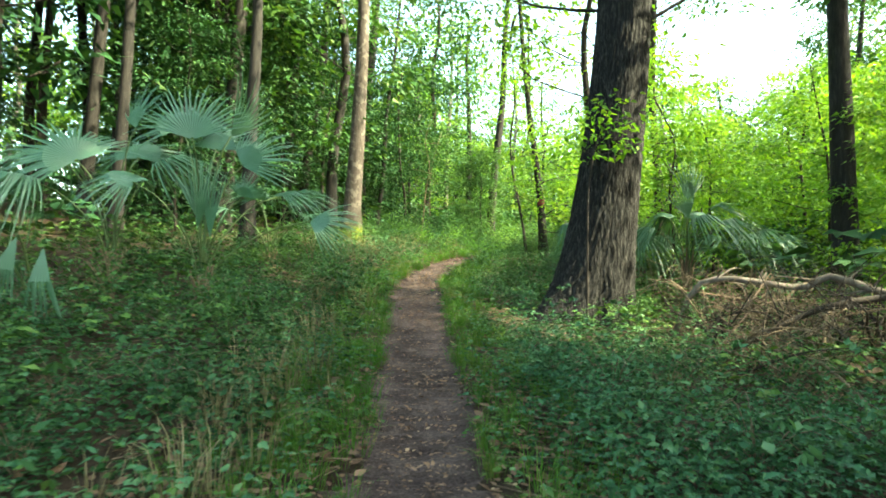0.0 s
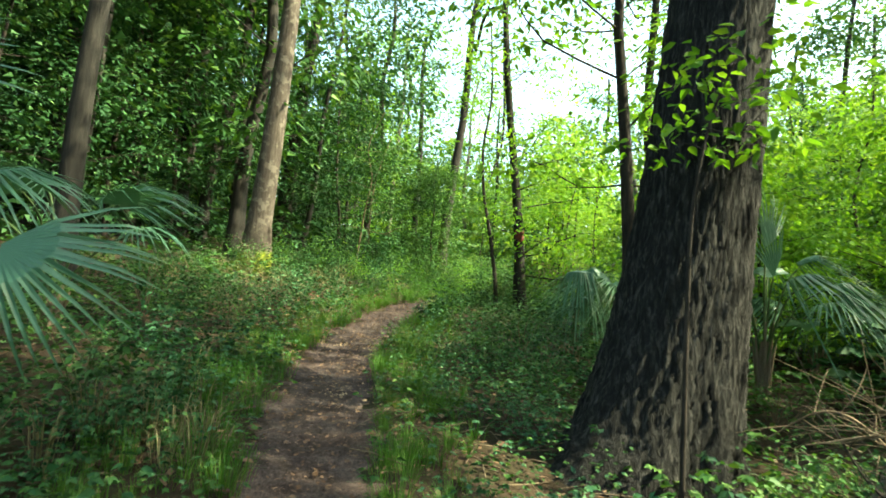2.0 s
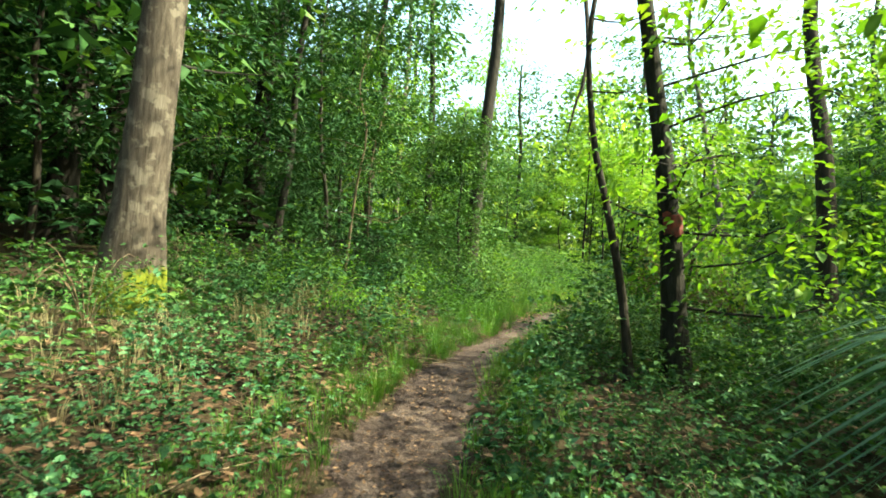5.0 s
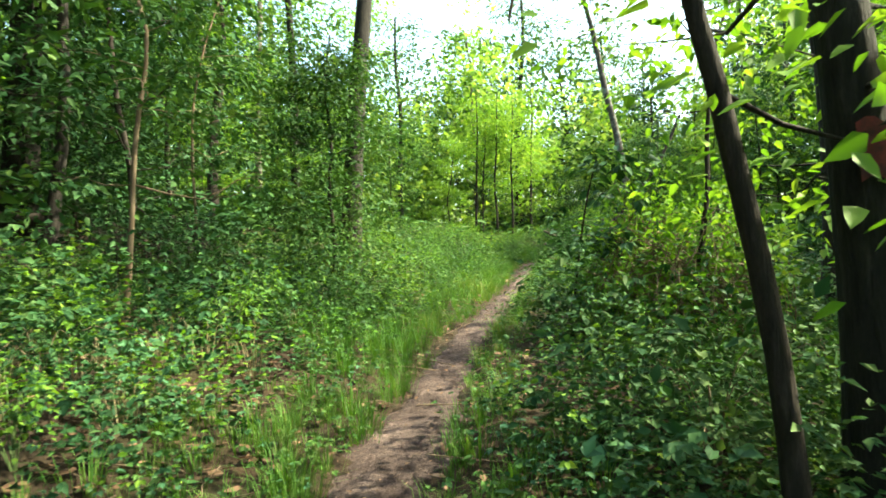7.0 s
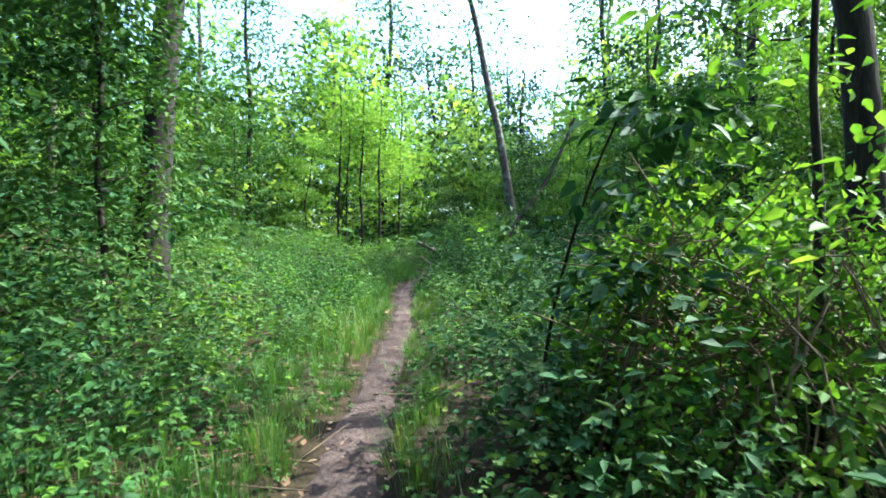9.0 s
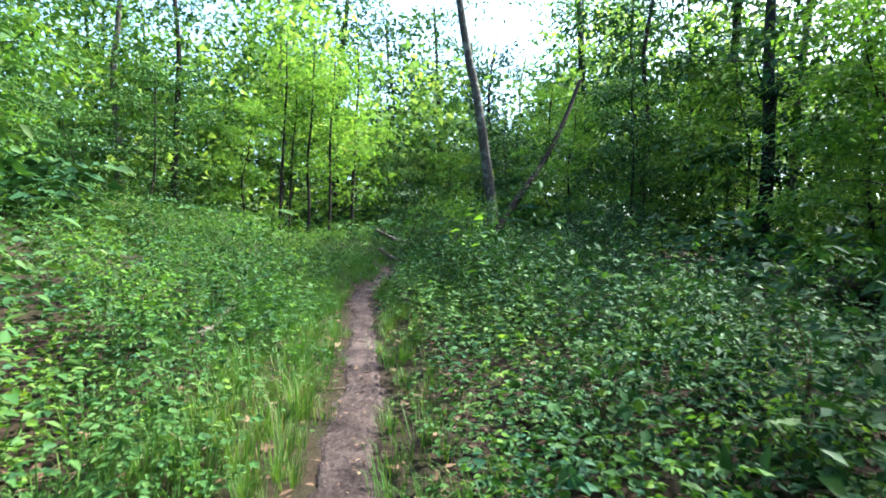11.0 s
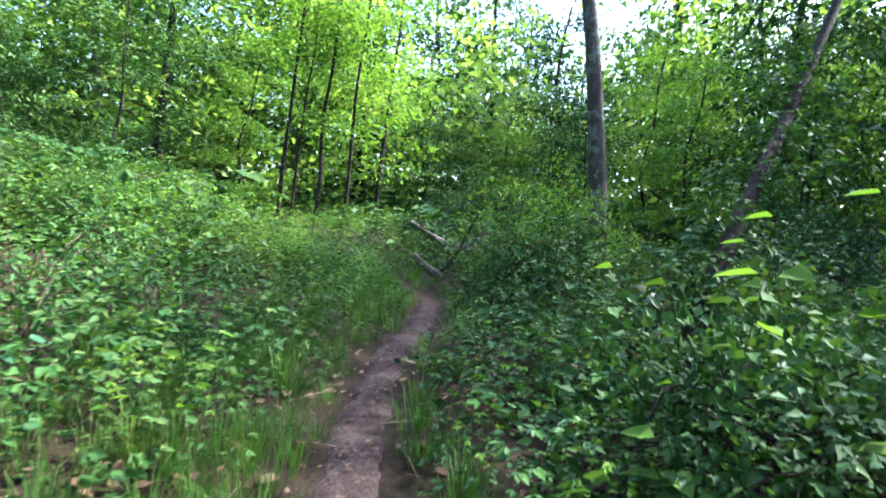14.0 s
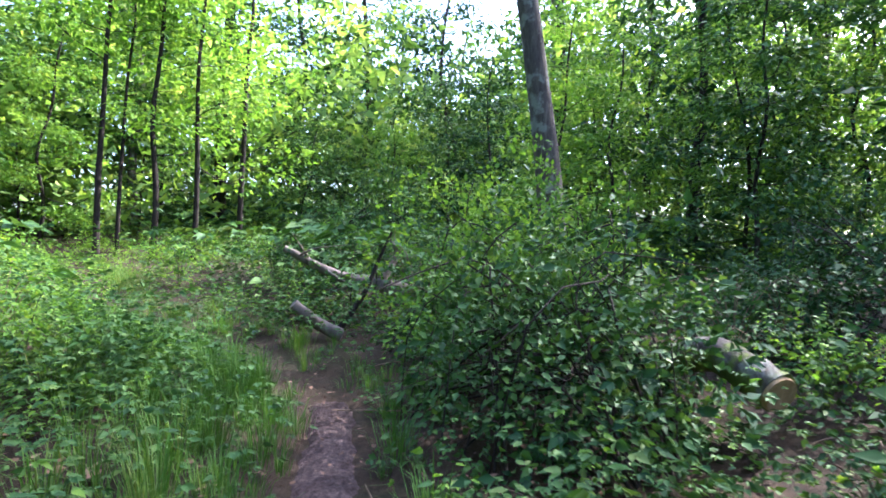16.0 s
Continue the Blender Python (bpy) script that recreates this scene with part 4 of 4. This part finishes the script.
tagged(part("ground_cover", strewn(HEAPS_BIG, off_things(clear(belt(120, 16.5, 40, 0.95, 6, 109, 1.0, -1), 0.9)), 0.4, 1.2, 110, 0.05), M_LIME),
       "fresh yellow-green clumps of leafy plants", UNDER, kind="stuff")
tagged(part("ground_cover", strewn(HEAPS_BIG, off_things(clear(np.concatenate([belt(165, 15.5, 33, 1.05, 5.5, 111, 1.1, 1), belt(50, 16, 21, 1.6, 4.5, 112, 1.0, -1)]), 1.0)), 0.5, 1.7, 113, 0.05), M_DEEP),
       "dense dark leafy thicket clumps", UNDER, kind="stuff")
tagged(part("ground_cover", strewn(HEAPS_BIG, off_things(clear(belt(90, 15.5, 33, 1.0, 5.5, 114, 1.1, 1), 0.95)), 0.45, 1.5, 115, 0.05), M_LEAF),
       "leafy green clumps in the thicket", UNDER, kind="stuff")
tagged(part("ground_cover", strewn(HEAPS_BIG, off_things(belt(110, 32.6, 46, 0.0, 4, 116)), 0.4, 0.9, 117, 0.05), M_LIME),
       "sunlit low brush hiding the trail beyond its bend", UNDER, kind="stuff")
tagged(part("ground_cover", strewn(LOW, belt(2600, -1, 36, 0.3, 2.6, 21, 1.4), 0.7, 1.4, 22), M_LEAF), "low leafy green weeds covering the forest floor", UNDER, kind="stuff")
tagged(part("ground_cover", strewn(LOW, belt(700, -1, 7, 0.6, 3.2, 76), 0.9, 1.6, 77), M_DEEP), "ivy-like weeds, green darkened for the shaded ground", UNDER, kind="stuff")
tagged(part("ground_cover", strewn(LOW, belt(1400, -1, 18, 0.5, 3.5, 23, 1.1), 0.8, 1.5, 24), M_BLUE), "low dark blue-green weeds in shade", UNDER, kind="stuff")
tagged(part("ground_cover", strewn(LOW_FAR, belt(2600, -1, 38, 2.4, 8, 29), 0.8, 1.6, 30), M_LEAF), "green weeds spreading under the trees", UNDER, kind="stuff")
tagged(part("ground_cover", strewn(MID, clear(np.concatenate([belt(500, 17, 36, 0.5, 3, 25, 1.2), belt(400, 20, 36, 0.5, 2.0, 35, 1.2, -1), belt(350, 21, 34, 0.3, 1.3, 71, 1.0, 1), belt(300, 29, 42, 0.8, 8, 72, 1.0, -1)]), 0.5), 0.7, 1.35, 26), M_LEAF),
       "knee-high leafy plants crowding the trail", UNDER, kind="stuff")
tagged(part("ground_cover", strewn(MID, clear(belt(350, 16, 36, 0.45, 3, 36, 1.2), 0.5), 0.7, 1.3, 37), M_LIME), "fresh yellow-green plants beside the trail", UNDER, kind="stuff")
tagged(part("ground_cover", strewn(MID, clear(np.concatenate([belt(300, 19, 29, 0.7, 4.5, 73, 1.0, 1), belt(160, 18, 28, 1.2, 4.5, 74, 1.0, -1)]), 0.5), 0.7, 1.3, 75), M_BLUE), "glossy blue-green leafy plants", UNDER, kind="stuff")
tagged(part("ground_cover", strewn([weed(22, 0.05, 0.95, 0.3), weed(24, 0.046, 1.1, 0.26)], off_things(clear(np.concatenate([belt(70, 18, 32, 1.3, 5, 124, 1.0, 1), belt(45, 19, 34, 1.2, 5, 125, 1.0, -1)]), 1.1)), 0.7, 1.25, 126), M_LEAF),
       "waist-high stalky weeds standing over the brush", UNDER, kind="stuff")
tagged(part("ground_cover", strewn(MID, clear(belt(400, 2, 18, 1.0, 4.5, 38), 0.5), 0.6, 1.1, 39), M_DEEP), "leafy plants in a green darkened for shade", UNDER, kind="stuff")
tagged(part("ground_cover", strewn(BRUSH, belt(2300, -1, 60, 6, 20, 27), 0.8, 1.8, 28), M_DEEP), "deep green brush under the trees", UNDER, kind="stuff")
tagged(part("ground_cover", strewn(BRUSH, belt(1300, 32, 60, 1.5, 14, 57), 0.6, 1.2, 58), M_LEAF), "green brush beyond the trail bend", UNDER, kind="stuff")


def tuft(n, tall, spread):
    s = Shape()
    az = rng.uniform(0, 2 * np.pi, n)
    d = np.stack([np.cos(az), np.sin(az), np.zeros(n)], 1)
    ln = tall * rng.uniform(0.6, 1.2, n)[:, None]
    b = d * rng.uniform(0, spread, n)[:, None]
    w = np.stack([-d[:, 1], d[:, 0], d[:, 2]], 1) * 0.0028 * (tall / 0.3) ** 0.5
    lean = rng.uniform(0.15, 0.75, n)[:, None]
    p1 = b + d * ln * lean * 0.35 + [0, 0, 1] * ln * 0.6
    p2 = b + d * ln * lean * 1.0 + [0, 0, 1] * ln * (1 - lean * 0.45)
    v = np.stack([b - w, b + w, p1 - w * 0.8, p1 + w * 0.8, p2], 1)
    k = np.arange(n)[:, None] * 5
    s.add(v, k + [0, 1, 3, 2])
    s.f.append(k + [2, 3, 4])
    return s


TUFTS = [tuft(30, 0.2, 0.1), tuft(38, 0.27, 0.13), tuft(26, 0.14, 0.09)]
tagged(part("grass", strewn(TUFTS, np.concatenate([belt(1500, -1, 17, 0.32, 1.2, 31, 1.5), belt(900, 17, 40, 0.3, 1.1, 34, 1.5, -1), belt(350, 17, 40, 0.3, 0.6, 35, 1.5, 1)]), 0.55, 1.1, 32), M_GRASS), "fine green grass fringing the trail", "grass", kind="stuff")
M_STRAW = leaf_mat("dry_grass", [(0.05, (0.1, 0.085, 0.045)), (0.5, (0.17, 0.145, 0.08)), (0.95, (0.26, 0.22, 0.13))], 0.2, 0.7, (1.1, 1.0, 0.7))
tagged(part("grass", strewn([tuft(26, 0.42, 0.12), tuft(22, 0.5, 0.15)], np.concatenate([belt(110, 12, 19, 1.4, 3.8, 121, 1.0, -1), belt(50, 1, 9, 0.7, 1.5, 122, 1.0, -1)]), 0.6, 1.1, 123), M_STRAW),
       "straw-coloured dry grass drooping on the bank", "grass", kind="stuff")
TALL = [tuft(30, 0.36, 0.1), tuft(24, 0.45, 0.12)]
tagged(part("grass", strewn(TALL, belt(450, 18, 40, 0.45, 1.6, 33, 1.2, -1), 0.6, 1.0, 34), M_GRASS), "long arching grass beside the trail", "grass", kind="stuff")


def make_shrub(label, tall, wide, stems, per, size, leaf, wood, aspect=0.5):
    t = thing("shrub", (0, 0, -60), label, "shrub", "shrubs beside the trail")
    w, tips = Shape(), []
    for q in range(stems):
        az = q * 2.4 + rng.uniform(-0.3, 0.3)
        d = np.array([math.cos(az), math.sin(az), 0]) * wide * rng.uniform(0.3, 1.0)
        h = tall * rng.uniform(0.6, 1.1)
        p = curve([(0, 0, -0.04), d * 0.25 + [0, 0, h * 0.6], d * 0.7 + [0, 0, h], d * 1.15 + [0, 0, h * 0.85]], 8)
        tube(w, p, np.linspace(0.007, 0.002, 8), 4, cap=False)
        for k in range(2, 8):
            tips += [p[k] + rng.normal(size=3) * 0.06 * wide]
    part("stemwork", w, wood, t)["kind"] = "stuff"
    part("foliage", cloud(Shape(), tips, 0.09 * wide + 0.06, per, size, 0.6, False, aspect), leaf, t)
    return t


SHRUBS = [make_shrub("arching bramble bush with green toothed leaves", 0.7, 0.6, 8, 8, 0.058, M_LEAF, M_STALK, 0.6),
          make_shrub("leafy green bush of small leaves", 0.85, 0.55, 9, 8, 0.052, M_LEAF, M_VINE),
          make_shrub("dense dark green bush", 0.6, 0.55, 9, 8, 0.05, M_DEEP, M_VINE),
          make_shrub("yellow-green bush catching the light", 0.75, 0.6, 8, 8, 0.056, M_LIME, M_STALK, 0.55),
          make_shrub("broad-leaved bush with glossy leaves", 0.95, 0.5, 7, 8, 0.068, M_DEEP, M_STALK, 0.6)]


def shrub_field(spots, kinds, lo, hi, seed):
    r = random.Random(seed)
    for x, y in spots:
        m = Matrix.Translation(place(x, y, 0.02)) @ pose(0, 0, 0, r.uniform(-6, 6), r.uniform(-6, 6), r.uniform(0, 360)) @ Matrix.Scale(r.uniform(lo, hi), 4)
        copy_thing(r.choice(kinds), m)


shrub_field(scatter(80, (-6, 6, 0.8, 17), lambda x, y, d, yy: -5 < d < -1.2 or 1.6 < d < 5, 0.5, 41), [SHRUBS[2], SHRUBS[2], SHRUBS[0], SHRUBS[1]], 0.5, 0.95, 42)
shrub_field(scatter(120, (-4, 14, 16, 33), lambda x, y, d, yy: (-5 < d < -1.3 or 1.2 < d < 5.5) and math.hypot(x - 10.6, y - 28.35) > 0.6 and math.hypot(x - 9.9, y - 31.6) > 1.0, 0.5, 43), [SHRUBS[0], SHRUBS[1], SHRUBS[2], SHRUBS[3]], 0.55, 1.0, 44)
shrub_field(scatter(50, (5, 16, 24, 36), lambda x, y, d, yy: 1.9 < d < 6 and math.hypot(x - 10.6, y - 28.35) > 0.6, 0.6, 45), [SHRUBS[1], SHRUBS[4], SHRUBS[2]], 0.7, 1.05, 46)
shrub_field(scatter(45, (-2, 14, 31, 42), lambda x, y, d, yy: -6 < d < -1.0 or d > 1.0, 0.7, 47), [SHRUBS[0], SHRUBS[1], SHRUBS[3]], 0.7, 1.2, 48)
for _q, _o in enumerate(SHRUBS):
    _o.matrix_basis = Matrix.Translation(place(-3.0 - _q * 0.9, -6, 0.02))


def make_broad_plant(x, y, tall, n, size):
    """A stalky plant with big soft leaves in pairs."""
    t = thing("broad_leaved_plant", place(x, y), "tall stalky plant with large heart-shaped green leaves", "plant", "broad-leaved plants by the trail")
    p = curve([(0, 0, -0.03), (rng.normal() * 0.05, rng.normal() * 0.05, tall * 0.5), (rng.normal() * 0.12, rng.normal() * 0.12, tall)], 12)
    part("stalk", tube(Shape(), p, np.linspace(0.005, 0.002, 12), 5), M_STALK, t)
    for q in range(n):
        k = 2 + int(9.9 * q / n)
        az = q * 2.1 + rng.uniform(-0.3, 0.3)
        d = np.array([[math.cos(az), math.sin(az), 0.1]])
        s = size * rng.uniform(0.7, 1.2)
        part("leaf", leaves(Shape(), p[k][None] + d * 0.02, d, np.array([[0, 0, 1.0]]) + rng.normal(size=(1, 3)) * 0.3, s, s * 0.75, 0.2, 0.3), M_LIME if q % 3 else M_LEAF, t)


for _x, _y, _h in ((8.07, 26.05, 1.3), (7.65, 25.89, 1.05), (8.28, 26.63, 0.9), (7.41, 25.41, 1.35), (6.75, 25.37, 0.45), (8.46, 26.41, 1.2), (7.11, 24.93, 1.2), (8.73, 27.19, 0.9), (7.65, 25.28, 1.25), (7.16, 25.93, 0.5)):
    make_broad_plant(_x, _y, _h, 11, 0.13)


def make_mound(x, y, rx, ry, tall, n, size, leaf, label, tangle=60):
    """A heap of vines grown over dead brush."""
    t = thing("vine_mound", place(x, y), label, "vines")
    w = Shape()
    for q in range(tangle):
        a, b = rng.uniform(0, 2 * np.pi), rng.uniform(0, 2 * np.pi)
        p0 = np.array([math.cos(a) * rx * 1.0, math.sin(a) * ry * 1.0, -0.03])
        p2 = np.array([math.cos(b) * rx * 0.55, math.sin(b) * ry * 0.55, tall * rng.uniform(0.3, 0.95)])
        p1 = (p0 + p2) / 2 + rng.normal(size=3) * 0.15 + [0, 0, 0.15]
        r0 = rng.uniform(0.004, 0.012)
        tube(w, curve([p0, p1, p2, p2 + rng.normal(size=3) * 0.25 + [0, 0, 0.05]], 8), np.linspace(r0, r0 * 0.4, 8), 4, cap=False)
    part("tangle", w, M_VINE if tangle > 200 else M_DARKWOOD, t, "dry vine stems")["kind"] = "stuff"
    u = rng.normal(size=(n, 3))
    u[:, 2] = np.abs(u[:, 2])
    u = unit(u)
    a0 = rng.uniform(0, 6, 2)
    k = 1 + 0.2 * np.sin(u[:, 0] * 7 + u[:, 1] * 4 + a0[0]) + 0.17 * np.sin(u[:, 1] * 12 + u[:, 2] * 8 + a0[1]) - 0.3 * rng.uniform(0, 1, n) ** 3 + rng.normal(size=n) * 0.05
    keep = rng.uniform(size=n) < ((0.26 + 0.85 * u[:, 2]) if tangle > 200 else (0.35 + 0.75 * u[:, 2]))
    u, k = u[keep], k[keep]
    base = u * np.array([rx, ry, tall]) * k[:, None]
    m = len(base)
    s = size * rng.uniform(0.6, 1.3, m)
    part("foliage", leaves(Shape(), base, u + rng.normal(size=(m, 3)) * 0.6 - [0, 0, 0.3], u + rng.normal(size=(m, 3)) * 0.5 + [0, 0, 0.4], s, s * 0.62, fine=size > 0.065), leaf, t)
    return t


make_mound(4.5, 18.65, 1.05, 1.05, 1.5, 8500, 0.07, M_LIME, "mound of bright green vines over pale dead stems", 230)
make_mound(10.0, 29.5, 0.85, 0.85, 1.15, 8500, 0.052, M_LEAF, "dark leafy mound beside the trail bend", 60)
make_mound(11.61, 30.93, 1.3, 1.3, 1.5, 9500, 0.058, M_LIME, "tall heap of leafy vines", 50)
make_mound(13.6, 28.2, 1.3, 1.2, 1.5, 9000, 0.06, M_DEEP, "dark green vines heaped over brush", 60)
make_mound(8.00, 25.85, 1.0, 0.9, 0.85, 6500, 0.058, M_LEAF, "dense dark vine bank at the trail side", 40)
make_mound(14.36, 36.59, 1.5, 1.5, 1.9, 5000, 0.07, M_LEAF, "leafy thicket behind the fallen log", 40)
make_mound(-1.2, 22.0, 1.2, 1.3, 0.9, 5000, 0.06, M_DEEP, "brush heap on the bank, green darkened for shade", 120)

# ---- dead wood ----


def branchy(name, at, label, pts, r0, r1, twigs, mat, reach=0.5, category="branch", group="", sides=8):
    t = thing(name, at, label, category, group)
    p = curve(pts, 16)
    w = Shape()
    tube(w, p, np.linspace(r0, r1, 16), sides, 0.05)
    part("trunk" if r0 > 0.06 else "bough", w, mat, t)
    tw = Shape()
    for q in range(twigs):
        k = rng.integers(3, 15)
        d = unit(rng.normal(size=3) * [1, 1, 0.6] + [0, 0, 0.25])
        ln = reach * rng.uniform(0.5, 1.3)
        rr = max(0.004, np.interp(k, [0, 15], [r0, r1]) * 0.35)
        tube(tw, curve([p[k], p[k] + d * ln * 0.5 + rng.normal(size=3) * 0.06 * ln, p[k] + d * ln + rng.normal(size=3) * 0.1 * ln], 6), np.linspace(rr, 0.002, 6), 5, cap=False)
    if twigs:
        part("twigwork", tw, mat, t)["kind"] = "stuff"
    return t


for _q in range(52):                                       # the brush pile by the oak
    _x, _y = 3.1 + 2.5 * rng.uniform(), 5.0 + 2.7 * rng.uniform()
    _az, _l = rng.uniform(0, 6.28), rng.uniform(0.7, 1.6)
    _d = np.array([math.cos(_az), math.sin(_az), 0])
    _up = 0.55 + 0.22 * max(0, _y - 5.2)
    branchy("dead_branch", place(_x, _y), "crooked dead branch tangled in a brush pile", [(-_d * _l * 0.5), (-_d * _l * 0.15 + [0, 0, _up * rng.uniform(0.25, 0.7)]),
            (_d * _l * 0.2 + [rng.normal() * 0.1, rng.normal() * 0.1, _up * rng.uniform(0.4, 0.95)]), (_d * _l * 0.6 + [0, 0, _up * rng.uniform(0.4, 1.2)])],
            rng.uniform(0.012, 0.03), 0.005, 18, M_DARKWOOD if _q % 3 == 0 else M_VINE, 0.6, group="brush pile by the oak", sides=6)
_gz = ground_z(4.7, 7.0)
branchy("dead_branch", (4.7, 7.0, _gz), "thick pale crooked bough across the brush pile",
        [(-1.5, 0.5, -0.05), (-1.2, 0.4, 0.88 - _gz), (-0.75, 0.2, 1.02 - _gz), (0.0, 0.0, 0.91 - _gz), (0.34, -0.1, 1.07 - _gz), (0.8, -0.4, 0.87 - _gz), (1.5, -0.7, 0.7 - _gz)],
        0.04, 0.05, 12, M_DEAD, 0.6, group="brush pile by the oak")
_gz = ground_z(4.0, 6.0)
branchy("dead_branch", (4.0, 6.0, _gz), "dark forked bough across the brush pile", [(-0.9, 0.0, 0.1 - _gz), (-0.15, 0.0, 0.5 - _gz), (0.36, 0.0, 0.72 - _gz), (1.0, 0.0, 0.84 - _gz), (1.7, 0.1, 0.9 - _gz)], 0.028, 0.045, 14, M_DARKWOOD, 0.7,
        group="brush pile by the oak")
branchy("fallen_log", place(11.28, 32.72), "grey fallen trunk with broken limbs across the undergrowth",
        [(1.4, -0.9, -0.05), (0.5, -0.35, 0.26), (0.0, 0.0, 0.4), (-0.35, 0.25, 0.5), (-0.85, 0.55, 0.8)], 0.12, 0.04, 11, M_DEAD, 0.8, "log", sides=12)
branchy("dead_branch", place(11.28, 32.72), "pale forked limb rising from a fallen trunk", [(0.1, -0.05, 0.36), (0.25, 0.0, 0.54), (0.42, 0.05, 0.74), (0.36, 0.1, 0.94)], 0.06, 0.02, 4, M_DEAD, 0.35)
branchy("dead_branch", place(10.70, 31.97), "dark broken spike of a branch", [(-0.35, 0.2, -0.02), (-0.1, 0.05, 0.4), (0.05, 0, 0.75), (0.14, -0.1, 1.05)], 0.035, 0.012, 5, M_DARKWOOD, 0.4)
branchy("fallen_log", place(10.05, 32.03), "short broken end of a reddish log", [(0.22, -0.12, 0.03), (0.08, 0, 0.12), (-0.05, 0.05, 0.22), (-0.18, 0.1, 0.34)], 0.065, 0.05, 0, M_DEAD, category="log", sides=12)
_log = branchy("fallen_log", place(10.75, 28.5), "mossy sawn log half hidden under vines", [(-0.12, -0.14, 0.3), (0.0, 0.06, 0.38), (0.14, 0.3, 0.42), (0.4, 0.7, 0.25), (0.6, 1.1, 0.0)], 0.12, 0.1, 0, M_PALE, category="log", sides=14)
_s = Shape()
tube(_s, [(-0.118, -0.137, 0.3), (-0.13, -0.157, 0.292)], [0.11, 0.104], 16)
part("cut_face", _s, M_CUT, _log, "pale sawn end grain")
branchy("fallen_branch", place(4.19, 25.41), "pale broken branch lying among weeds", [(-0.3, -0.4, -0.03), (-0.1, -0.15, 0.03), (0.1, 0.15, 0.11), (0.25, 0.4, 0.19)], 0.04, 0.032, 2, M_DEAD, 0.3)
branchy("fallen_log", place(-7.6, 26.0), "dark fallen trunk lying across the wooded bank", [(-4.5, 0.5, 0.9), (-1.5, 0, 0.7), (1.5, -0.3, 0.4), (4.2, -0.6, 0.2)], 0.2, 0.12, 8, M_DARKWOOD, 1.0, "log", sides=10)
branchy("tree_root", place(-0.02, 13.2), "bare root crossing the dirt trail", [(-0.25, 0.35, -0.01), (-0.1, 0.15, 0.02), (0.02, -0.1, 0.025), (0.1, -0.4, -0.02)], 0.018, 0.012, 0, M_DARKWOOD, category="root")

# litter and twigs
_xy = np.concatenate([belt(4200, -1.5, 30, 0.25, 1.6, 51, 1.2), belt(4200, -1, 22, 0.6, 5, 52), belt(2600, -1, 4.5, 0.3, 1.5, 56), belt(1800, 11, 16, 0.4, 2.6, 59, 1.0, -1)])
_r = np.random.default_rng(53)
_yy = np.concatenate([_r.uniform(-1, 34, 1100), _r.uniform(-1, 16, 5400)])
_on = np.stack([np.interp(_yy, LINE[:, 1], LINE[:, 0]) + _r.normal(size=6500) * np.interp(_yy, [0, 14, 22, 34], [0.32, 0.36, 0.16, 0.1]), _yy], 1)
_xy = np.concatenate([_xy, _on])
_n = len(_xy)
_b = np.stack([_xy[:, 0], _xy[:, 1], height(_xy[:, 0], _xy[:, 1]) + 0.028 + 0.012 * _r.uniform(size=_n)], 1)
_b[-6500:, 2] += 0.022
_az = _r.uniform(0, 6.28, _n)
_sz = _r.uniform(0.03, 0.1, _n)
_sz[-6500:] *= 0.5
tagged(part("leaf_litter", leaves(Shape(), _b, np.stack([np.cos(_az), np.sin(_az), _r.normal(size=_n) * 0.15], 1), _r.normal(size=(_n, 3)) * 0.25 + [0, 0, 1], _sz, _sz * 0.55, 0.35, -0.15), M_LITTER),
       "fallen brown leaves scattered over the forest floor", "leaf litter", kind="stuff")
_t = Shape()
for _x, _y in np.concatenate([belt(420, -1, 34, 0.1, 3.0, 55, 1.4), belt(380, -0.5, 9, 0.6, 4.5, 118, 1.0, 1), belt(220, 9, 20, 0.7, 4, 119, 1.0, -1)]):
    _l, _az = rng.uniform(0.08, 0.45), rng.uniform(0, 6.28)
    _z = ground_z(_x, _y) + 0.03
    _d = np.array([math.cos(_az), math.sin(_az), rng.normal() * 0.12]) * _l
    tube(_t, [np.array([_x, _y, _z]) - _d, np.array([_x, _y, _z + 0.01]) + rng.normal(size=3) * 0.02, np.array([_x, _y, _z]) + _d], [0.004, 0.005, 0.003], 4, cap=False)
tagged(part("twigs", _t, M_VINE), "dry fallen twigs strewn over the ground", "twigs", kind="stuff")
